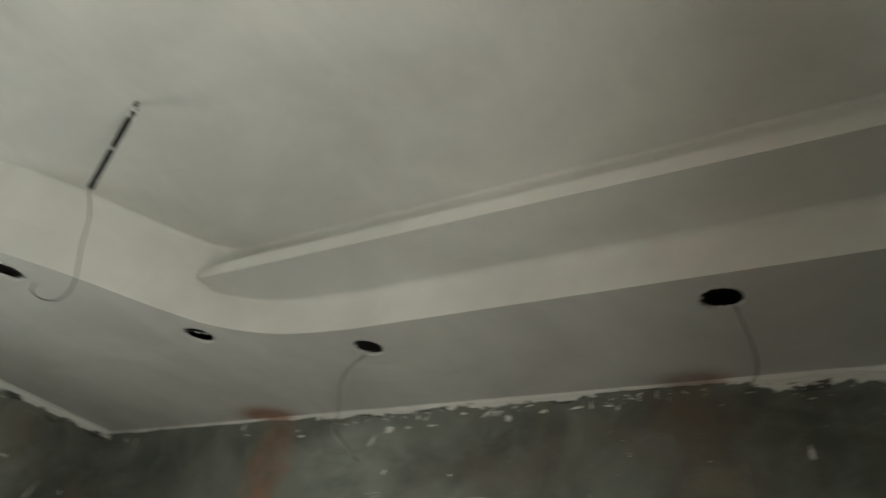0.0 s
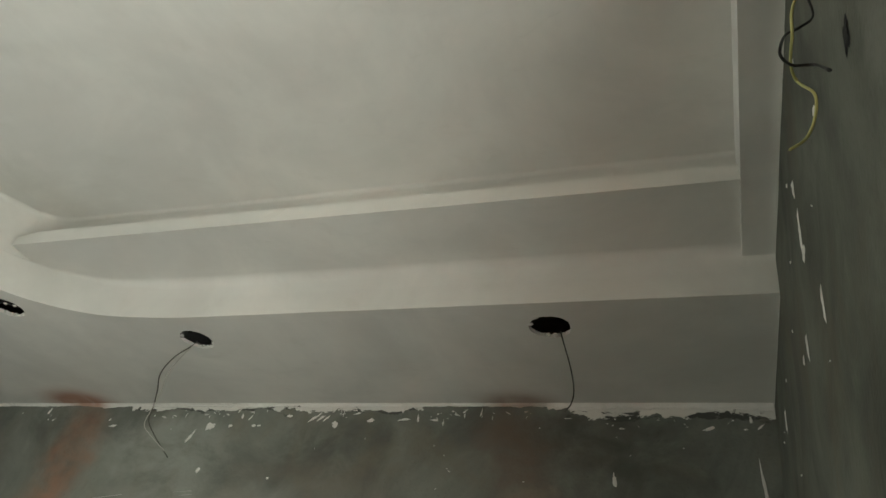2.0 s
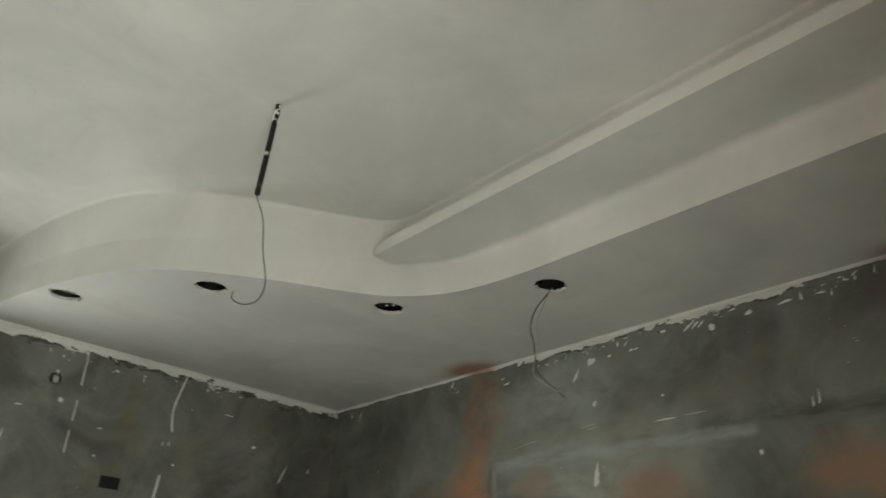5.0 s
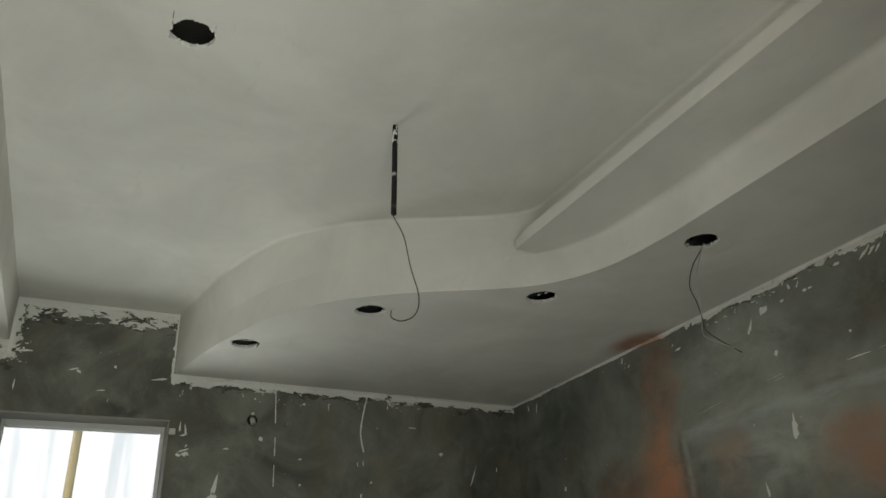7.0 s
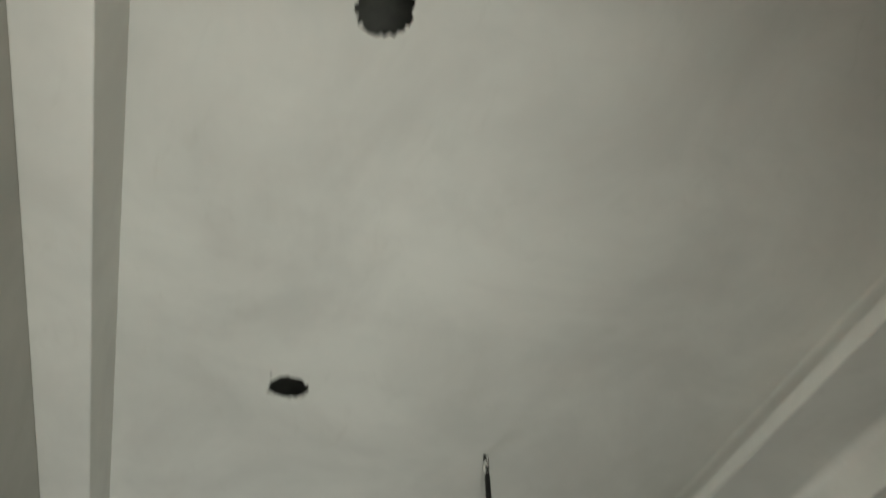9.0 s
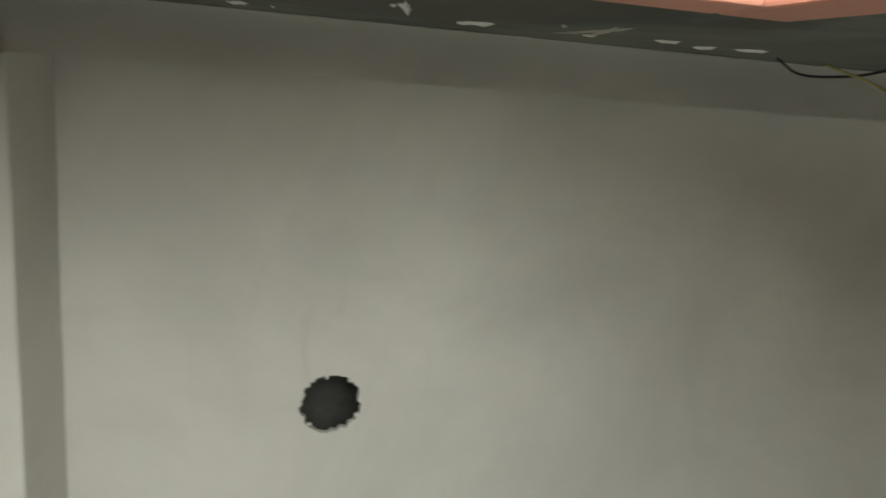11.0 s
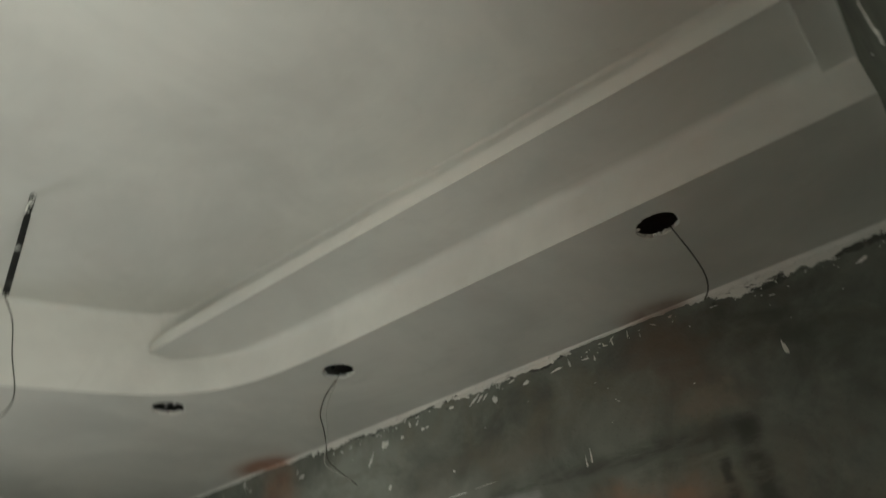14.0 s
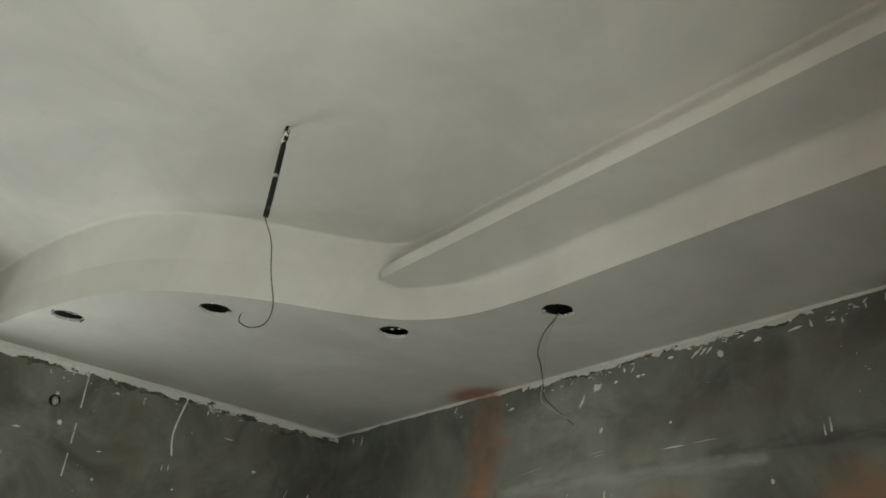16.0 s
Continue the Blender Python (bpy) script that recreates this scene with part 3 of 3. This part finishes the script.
# ---- plaster splashes on the walls ----
def splash(bm, place, u, v, out, w, h, lean, rng):
    """One dried splash: an uneven low lump, w by h, in the wall's plane u, v; a long one tapers like a drip."""
    c, s = math.cos(lean), math.sin(lean)
    n = 19
    tall, flat = h > 2.2 * w, w > 2.2 * h
    rim, mid = [], []
    for i in range(n):
        a = 2 * math.pi * i / n
        r = rng.uniform(0.62, 1.2)
        x, y = 0.5 * w * r * math.cos(a), 0.5 * h * r * math.sin(a)
        x *= 0.68 - 0.42 * math.sin(a) if tall else 1
        y *= 0.75 + 0.35 * math.cos(a) if flat else 1
        q = place + u * (x * c - y * s) + v * (x * s + y * c)
        rim.append(bm.verts.new(q))
        mid.append(bm.verts.new(place.lerp(q, 0.7) + out * rng.uniform(0.0008, 0.0024)))
    for i in range(n):
        bm.faces.new((rim[i], rim[(i + 1) % n], mid[(i + 1) % n], mid[i]))
    bm.faces.new(mid)


def on_wall(side, a, z):
    """A place on a wall's face, at a along it and z up, with the wall's own direction and the way out of it."""
    if side == "east":
        return Vector((X_EAST - 0.0005, a, z)), Vector((0, 1, 0)), Vector((-1, 0, 0))
    if side == "north":
        return Vector((a, Y_NORTH + north_skew(a) - 0.0005, z)), Vector((1, 0, 0)), Vector((0, -1, 0))
    return Vector((X_WEST + west_skew(a) + 0.0005, a, z)), Vector((0, 1, 0)), Vector((1, 0, 0))


def single_splashes(side, owner, spots, seed):
    """Splashes that can be told apart, each a piece of its wall: (along, z, width, height, lean)."""
    rng = random.Random(seed)
    for a, z, w, h, lean in spots:
        place, u, out = on_wall(side, a, z)
        bm = bmesh.new()
        splash(bm, place, u, Vector((0, 0, 1)), out, w, h, lean, rng)
        bmesh.ops.recalc_face_normals(bm, faces=bm.faces)
        mesh_object("plaster_splash", bm, SKIM if min(w, h) < 0.0055 else DAUB, parent=owner)


def drip(side, owner, line, width, seed):
    """A run of plaster that has dried on the way down a wall."""
    rng = random.Random(seed)
    bm = bmesh.new()
    rows = []
    points = spline([on_wall(side, a, z)[0] for a, z in line], 8)
    _, u, out = on_wall(side, *line[0])
    for p in points:
        w = width * rng.uniform(0.35, 0.65)
        rows.append([bm.verts.new(p - u * w), bm.verts.new(p - u * w * 0.4 + out * 0.0016),
                     bm.verts.new(p + u * w * 0.5 + out * 0.0018), bm.verts.new(p + u * w * rng.uniform(0.7, 1.1))])
    for above, below in zip(rows, rows[1:]):
        for k in range(3):
            bm.faces.new((above[k], above[k + 1], below[k + 1], below[k]))
    bmesh.ops.recalc_face_normals(bm, faces=bm.faces)
    mesh_object("plaster_drip", bm, DAUB, parent=owner)


def splashes(name, u, out, scatter, seed):
    """Small scattered splashes: (count, lo, hi, least, most size)."""
    rng, v = random.Random(seed), Vector((0, 0, 1))
    u, out = Vector(u), Vector(out)
    bm = bmesh.new()
    for count, lo, hi, least, most in scatter:
        for _ in range(count):
            p = Vector([rng.uniform(a, b) for a, b in zip(lo, hi)])
            if noise.noise((p[0] * 9, p[1] * 9, seed)) < rng.uniform(-0.35, 0.25):
                continue
            w = least + (most - least) * rng.random() ** 3
            long = rng.uniform(1.0, 4.5)
            splash(bm, p, u, v, out, w / long ** 0.5, w * long ** 0.5, rng.choice((0.2, -0.4, -0.8, 1.3, 1.6)) + rng.uniform(-0.3, 0.3), rng)
    bmesh.ops.recalc_face_normals(bm, faces=bm.faces)
    return tagged(mesh_object(name, bm, DAUB), "dried white plaster splashes on the cement wall", "plaster splashes", kind="stuff")


YN = Y_NORTH - 0.0005
# close under the plaster edge
single_splashes("north", wall_north, [
    (1.974, 2.555, 0.030, 0.009, 0.7), (1.945, 2.552, 0.032, 0.008, 0.7), (1.992, 2.553, 0.030, 0.008, 0.7), (1.960, 2.560, 0.040, 0.006, 0.7),
    (2.025, 2.536, 0.018, 0.020, 0.2), (2.283, 2.558, 0.009, 0.026, 0.1), (2.240, 2.553, 0.042, 0.010, 0.15), (2.333, 2.552, 0.025, 0.008, -0.1),
    (2.360, 2.545, 0.008, 0.018, 0.0), (2.138, 2.550, 0.025, 0.012, 0.1), (1.867, 2.562, 0.020, 0.010, 0.0), (1.749, 2.530, 0.016, 0.008, 0.0),
    (1.666, 2.528, 0.016, 0.010, 0.0), (1.400, 2.555, 0.020, 0.008, -0.2), (0.270, 2.545, 0.008, 0.046, -0.2), (0.200, 2.560, 0.010, 0.030, 0.2),
    (3.050, 2.535, 0.030, 0.012, 0.3), (2.420, 2.568, 0.006, 0.020, 0.0), (2.500, 2.560, 0.004, 0.014, 0.0)], 4)
# further down
single_splashes("north", wall_north, [
    (1.205, 2.523, 0.032, 0.010, 0.1), (0.903, 2.574, 0.010, 0.034, -0.4), (1.531, 2.494, 0.016, 0.055, -0.5), (1.592, 2.526, 0.036, 0.024, 0.4),
    (1.602, 2.388, 0.012, 0.020, -0.5), (1.767, 2.530, 0.015, 0.007, 0.1), (1.850, 2.372, 0.009, 0.007, 0.0), (1.604, 2.174, 0.026, 0.078, -0.1),
    (1.460, 2.020, 0.012, 0.045, 0.1), (0.429, 2.172, 0.018, 0.018, 0.0), (1.573, 2.322, 0.066, 0.005, 0.12), (1.585, 2.312, 0.050, 0.004, 0.12),
    (1.850, 2.302, 0.085, 0.0058, 0.03), (1.945, 2.305, 0.080, 0.004, 0.04), (2.272, 2.285, 0.006, 0.034, 0.0), (2.288, 2.297, 0.006, 0.045, 0.0), (2.126, 2.180, 0.009, 0.014, 0.0),
    (2.826, 2.402, 0.016, 0.036, 0.1), (3.160, 2.410, 0.010, 0.100, 0.1), (1.300, 2.296, 0.120, 0.003, 0.15)], 5)
skew(splashes("plaster_splashes", (1, 0, 0), (0, -1, 0), [
    (110, (1.30, YN, 2.555), (2.62, YN, 2.584), 0.003, 0.013), (50, (2.62, YN, 2.530), (3.17, YN, 2.575), 0.003, 0.014),
    (20, (1.2, YN, 2.36), (3.1, YN, 2.535), 0.002, 0.006), (14, (0.3, YN, 2.05), (3.1, YN, 2.4), 0.002, 0.007),
    (14, (0.3, YN, 2.54), (1.2, YN, 2.585), 0.003, 0.009)], 4))
XW = X_WEST + 0.0005
single_splashes("west", wall_west, [
    (-1.172, 2.378, 0.016, 0.021, 0.2), (-0.518, 2.463, 0.042, 0.007, -0.05), (-0.378, 2.357, 0.020, 0.015, 0.3), (-0.219, 2.272, 0.008, 0.100, -0.35),
    (-0.096, 2.306, 0.008, 0.022, -0.2), (-1.013, 2.307, 0.020, 0.007, 0.2), (-1.008, 2.209, 0.012, 0.010, 0.0), (-0.897, 2.521, 0.006, 0.026, 0.0),
    (-0.630, 2.547, 0.008, 0.022, 0.0), (-1.332, 2.202, 0.022, 0.086, -0.2), (-1.338, 2.155, 0.038, 0.022, 0.0), (-1.345, 2.125, 0.030, 0.050, 0.1),
    (-1.305, 2.333, 0.030, 0.008, 0.1), (-0.707, 2.228, 0.010, 0.010, 0.0), (-0.767, 2.300, 0.006, 0.024, 0.0), (-0.742, 2.305, 0.006, 0.026, 0.0)], 6)
# round the window and in the corner above it
single_splashes("west", wall_west, [
    (-2.048, 2.525, 0.006, 0.050, 0.0), (-1.869, 2.592, 0.036, 0.008, 0.3), (-1.850, 2.585, 0.020, 0.012, -0.4), (-1.740, 2.488, 0.004, 0.020, 0.0),
    (-1.768, 2.521, 0.028, 0.006, 0.1), (-1.730, 2.612, 0.010, 0.012, 0.0), (-1.575, 2.577, 0.060, 0.012, 0.15), (-1.478, 2.405, 0.010, 0.045, 0.0),
    (-1.458, 2.395, 0.012, 0.050, 0.15), (-1.465, 2.375, 0.030, 0.010, 0.3), (-1.462, 2.318, 0.045, 0.010, 0.3), (-1.450, 2.308, 0.030, 0.018, 0.1),
    (-1.475, 2.302, 0.020, 0.012, -0.3), (-2.040, 2.645, 0.055, 0.012, 0.1), (-2.065, 2.660, 0.030, 0.012, 0.5), (-2.100, 2.642, 0.030, 0.016, 0.3),
    (-2.135, 2.600, 0.026, 0.036, 0.2), (-2.150, 2.550, 0.024, 0.050, 0.0), (-2.145, 2.500, 0.022, 0.036, 0.0)], 7)
for line, width in ((((-1.122, 2.575), (-1.117, 2.443)), 0.0045), (((-1.115, 2.389), (-1.114, 2.315)), 0.004), (((-1.114, 2.282), (-1.113, 2.200)), 0.004),
                    (((-0.723, 2.588), (-0.740, 2.517), (-0.753, 2.443), (-0.750, 2.393), (-0.739, 2.348)), 0.0065),
                    (((-0.750, 2.183), (-0.752, 2.140), (-0.756, 2.090)), 0.008)):
    drip("west", wall_west, line, width, 3)
skew(splashes("plaster_splashes", (0, 1, 0), (1, 0, 0), [
    (60, (XW, -1.50, 2.52), (XW, -0.1, 2.565), 0.003, 0.012), (22, (XW, -1.5, 2.05), (XW, -0.1, 2.5), 0.002, 0.008),
    (30, (XW, -2.15, 2.66), (XW, -1.55, 2.80), 0.002, 0.010), (60, (XW, -2.16, 2.60), (XW, -2.02, 2.68), 0.003, 0.014),
    (34, (XW, -2.17, 2.47), (XW, -2.12, 2.62), 0.003, 0.014), (26, (XW, -1.495, 2.28), (XW, -1.42, 2.42), 0.002, 0.010)], 6), True)
single_splashes("east", wall_east, [
    (-0.915, 2.435, 0.010, 0.090, 0.1), (-0.920, 2.400, 0.030, 0.022, 0.0), (-0.915, 2.516, 0.010, 0.030, 0.3), (-1.013, 2.261, 0.007, 0.045, 0.1),
    (-0.817, 2.314, 0.007, 0.045, 0.1), (-0.753, 2.327, 0.006, 0.02, 0.0), (-0.313, 2.429, 0.010, 0.05, 0.1), (-1.170, 2.409, 0.014, 0.02, 0.0),
    (-1.555, 2.50, 0.005, 0.13, 0.16), (-1.545, 2.50, 0.005, 0.12, -0.18), (-1.535, 2.55, 0.010, 0.02, 0.2), (-1.464, 2.53, 0.024, 0.03, 0.3),
    (-1.406, 2.56, 0.022, 0.03, 0.1), (-1.651, 2.548, 0.030, 0.05, 0.5), (-1.368, 2.535, 0.026, 0.03, 0.2), (-1.727, 2.476, 0.012, 0.12, -0.2),
    (-1.865, 2.585, 0.017, 0.03, 0.3)], 9)
XE = X_EAST - 0.0005
splashes("plaster_splashes", (0, 1, 0), (-1, 0, 0), [
    (24, (XE, -2.1, 2.42), (XE, -0.1, 2.60), 0.003, 0.009), (20, (XE, -1.4, 1.9), (XE, -0.1, 2.42), 0.002, 0.009)], 9)


# ---- hanging wires ----
def wire(name, points, radius, mat, label):
    bm = bmesh.new()
    tube(bm, spline(points, 6), radius, 6)
    return tagged(mesh_object(name, bm, mat, True), label, "wire")


wire("wire", [(1.758, -0.368, 2.612), (1.752, -0.376, 2.592), (1.733, -0.400, 2.547), (1.710, -0.400, 2.500), (1.722, -0.400, 2.452), (1.730, -0.400, 2.405),
              (1.734, -0.400, 2.367), (1.776, -0.400, 2.324), (1.832, -0.400, 2.277)], 0.0016, GREY_WIRE, "thin grey wire hanging out of a downlight cut-out")
wire("wire", [(1.760, -0.366, 2.612), (1.756, -0.378, 2.590), (1.745, -0.410, 2.503), (1.745, -0.410, 2.447), (1.738, -0.410, 2.401), (1.733, -0.410, 2.355), (1.765, -0.410, 2.327),
              (1.822, -0.410, 2.290)], 0.0010, PALE_WIRE, "thin pale wire hanging out of a downlight cut-out")
wire("wire", [(2.752, -0.367, 2.612), (2.758, -0.376, 2.590), (2.785, -0.400, 2.505), (2.795, -0.400, 2.453), (2.791, -0.400, 2.421), (2.778, -0.400, 2.402)],
     0.0016, GREY_WIRE, "thin grey wire hanging out of a downlight cut-out")
wire("wire", [(3.195, -1.327, 2.550), (3.179, -1.331, 2.504), (3.178, -1.335, 2.429), (3.186, -1.324, 2.383), (3.172, -1.336, 2.352), (3.160, -1.336, 2.345), (3.148, -1.380, 2.282), (3.145, -1.386, 2.260),
              (3.154, -1.371, 2.264), (3.170, -1.370, 2.262), (3.173, -1.404, 2.216)], 0.0013, BLACK, "black insulated wire hanging loose from the wall")
wire("wire", [(3.183, -1.391, 2.397), (3.171, -1.393, 2.347), (3.157, -1.399, 2.298), (3.154, -1.397, 2.270), (3.155, -1.361, 2.277), (3.161, -1.338, 2.280), (3.169, -1.352, 2.250), (3.170, -1.348, 2.238),
              (3.168, -1.332, 2.234), (3.161, -1.328, 2.222), (3.147, -1.343, 2.199)], 0.0013, YELLOW, "thin yellow wire hanging loose from the wall")

# ---- conduit hanging from the ceiling ----
conduit = tagged(new("hanging_conduit"), "black conduit pipe caked with plaster, a wire hanging out", "conduit")
conduit.location = (1.643, -1.221, Z_MAIN)


def local(points):
    return [Vector(p) - conduit.location for p in points]


BLACK_PIPE = plaster_material("black_conduit_with_plaster", (0.007, 0.0068, 0.006), [
    ((1.645, -1.228, 2.700), (0.02, 0.02, 0.010), (0.6, 0.6, 0.55), 0.9), ((1.640, -1.22, 2.61), (0.02, 0.02, 0.012), (0.4, 0.4, 0.36), 0.8)])
rod_top, rod_end = Vector((1.642, -1.216, Z_MAIN + 0.02)), Vector((1.645, -1.226, 2.590))
part("pipe", tube(bmesh.new(), local([rod_top.lerp(rod_end, i / 12) for i in range(13)]), 0.0066, 12), BLACK_PIPE, conduit)
bm = bmesh.new()
rng = random.Random(2)
for i in range(16):
    p = rod_top.lerp(rod_end, 0.09 + 0.16 * rng.random()) - conduit.location
    a = rng.uniform(0, 6.28)
    bmesh.ops.create_icosphere(bm, subdivisions=1, radius=rng.uniform(0.002, 0.0042),
                               matrix=Matrix.LocRotScale(p + Vector((0.0062 * math.cos(a), 0.0062 * math.sin(a), 0)), None, (1, 1, rng.uniform(1, 3))))
part("plaster_crust", bm, DAUB, conduit, "crust of dried white plaster")
part("cable", tube(bmesh.new(), spline(local([(1.645, -1.226, 2.60), (1.645, -1.226, 2.584), (1.654, -1.205, 2.530), (1.659, -1.193, 2.455), (1.666, -1.177, 2.380),
     (1.662, -1.185, 2.338), (1.651, -1.211, 2.323), (1.642, -1.233, 2.331), (1.642, -1.234, 2.349)]), 6), 0.0014, 6), GREY_WIRE, conduit, "thin grey wire", True)
part("cable_end", tube(bmesh.new(), local([Vector((1.642, -1.234, 2.348)), Vector((1.645, -1.229, 2.354))]), 0.0024, 6), PALE_WIRE, conduit, "bare pale wire end")

# ---- small fittings ----
plug = tagged(new("wall_plug"), "pale pipe stub on the wall, ringed by a hole's painted shade", "pipe stub")
plug.location = (X_WEST + west_skew(-1.211), -1.211, 2.450)
# flat near-black disc paints the shade in the hole round the stub
bm = bmesh.new()
bmesh.ops.create_cone(bm, cap_ends=True, segments=18, radius1=0.021, radius2=0.019, depth=0.004, matrix=pose(0.001, 0, -0.002, 0, 90, 0))
part("recess", bm, DARK, plug, "near-black disc painting the shade inside the hole")
part("stub", tube(bmesh.new(), [Vector((0, 0, 0.004)), Vector((0.012, 0.0, -0.004)), Vector((0.024, 0.0, -0.018))], 0.010, 12), PALE_WIRE, plug, "pale stub", True)
part("cap", tube(bmesh.new(), [Vector((0.002, 0.001, 0.02)), Vector((0.008, 0.001, 0.026))], 0.006, 8), DAUB, plug)
# no hollow here: a near-black plate paints the box's shaded inside
bm = bmesh.new()
box(bm, (X_WEST + 0.0005, -0.965, 2.105), (X_WEST + 0.003, -0.893, 2.148), 0.001)
tagged(skew(mesh_object("wall_box", bm, DARK), True), "empty switch box in the wall, its shaded opening a flat near-black plate", "switch box")
# the hole's inner shade, painted as a near-black patch on the wall
bm = bmesh.new()
splash(bm, Vector((X_EAST - 0.0005, -1.360, 2.303)), Vector((0, 1, 0)), Vector((0, 0, 1)), Vector((-0.6, 0, 0)), 0.026, 0.032, 0.7, random.Random(5))
bmesh.ops.recalc_face_normals(bm, faces=bm.faces)
tagged(mesh_object("wall_hole", bm, DARK), "small chipped hole in the cement wall, its shade a near-black patch", "hole")
# metal strip seen inside one of the cut-outs
batten = tagged(new("ceiling_batten"), "grey metal strip with plaster lumps across a downlight cut-out", "batten", kind="structure")
batten.location = (0.590, -1.350, Z_SOFFIT + 0.007)
part("strip", box(bmesh.new(), (-0.012, -0.062, 0.008), (0.000, 0.062, 0.012), 0.002), STEEL, batten, "dull metal strip")
for y, half in ((-0.022, 0.008), (0.001, 0.006), (0.020, 0.009)):
    part("plaster_lump", box(bmesh.new(), (-0.013, y - half * 0.7, 0.006), (-0.003, y + half * 0.7, 0.0085), 0.002), SKIM, batten)
for y, x0, x1 in ((-0.047, -0.004, 0.024), (0.048, -0.026, 0.018)):
    part("splinter", box(bmesh.new(), (x0, y - 0.0012, -0.0082), (x1, y + 0.0012, -0.004)), DARK, batten, "dark splinter at the rim")

hanger = tagged(new("ceiling_batten"), "dark metal strip with two plaster dabs inside a downlight cut-out", "batten", kind="structure")
hanger.location, hanger.rotation_euler = (1.294, -0.588, Z_SOFFIT + 0.013), (0, 0, radians(32))
part("strip", box(bmesh.new(), (-0.060, -0.006, 0.002), (0.060, 0.006, 0.005), 0.001), DARK, hanger, "blackened metal strip")
for x in (-0.012, 0.012):
    bm = bmesh.new()
    bmesh.ops.create_icosphere(bm, subdivisions=2, radius=1, matrix=Matrix.LocRotScale((x, 0, 0.001), None, (0.0055, 0.0042, 0.003)))
    part("plaster_dab", bm, DAUB, hanger, smooth=True)

# crumbs of plaster clinging to the rims of the cut-outs
rng = random.Random(12)
bm = bmesh.new()
for cx, cy, radius, z in [(x, y, R_DOWN, Z_SOFFIT) for x, y in DOWNLIGHTS] + [(x, y, R_FAN, Z_MAIN) for x, y in FAN_HOLES]:
    for _ in range(5):
        a = rng.uniform(0, 2 * math.pi)
        bmesh.ops.create_icosphere(bm, subdivisions=1, radius=1, matrix=Matrix.LocRotScale(
            (cx + radius * 0.95 * math.cos(a), cy + radius * 0.95 * math.sin(a), z + rng.uniform(0.0, 0.006)),
            Euler((rng.uniform(-1, 1), rng.uniform(-1, 1), a)), (rng.uniform(0.002, 0.007), rng.uniform(0.002, 0.006), rng.uniform(0.001, 0.003))))
cx, cy = FAN_HOLES[0]
for i in range(11):
    a = 2.35 + 0.14 * i
    size = rng.uniform(0.003, 0.0065)
    bmesh.ops.create_icosphere(bm, subdivisions=1, radius=1, matrix=Matrix.LocRotScale(
        (cx + (R_FAN - size * 0.5) * math.cos(a), cy + (R_FAN - size * 0.5) * math.sin(a), Z_MAIN + 0.004),
        Euler((0, 0, a)), (size * 1.3, size, 0.005)))
for cx, cy in DOWNLIGHTS:
    for _ in range(3):
        a = rng.uniform(1.4, 3.6)
        size = rng.uniform(0.003, 0.0055)
        bmesh.ops.create_icosphere(bm, subdivisions=1, radius=1, matrix=Matrix.LocRotScale(
            (cx + (R_DOWN - size * 0.7) * math.cos(a), cy + (R_DOWN - size * 0.7) * math.sin(a), Z_SOFFIT + 0.006),
            Euler((0, 0, a)), (size * 1.5, size, 0.004)))
for x, y, size in ((1.745, -0.414, 0.0055), (1.815, -0.372, 0.005), (2.738, -0.365, 0.006), (2.782, -0.400, 0.004)):
    bmesh.ops.create_icosphere(bm, subdivisions=1, radius=1, matrix=Matrix.LocRotScale(
        (x, y, Z_SOFFIT + 0.005), Euler((0, 0, size * 400)), (size * 1.5, size, 0.0035)))
tagged(mesh_object("plaster_crumbs", bm, DAUB), "white plaster crumbs on the rims of the cut-outs", "plaster crumbs", kind="stuff")
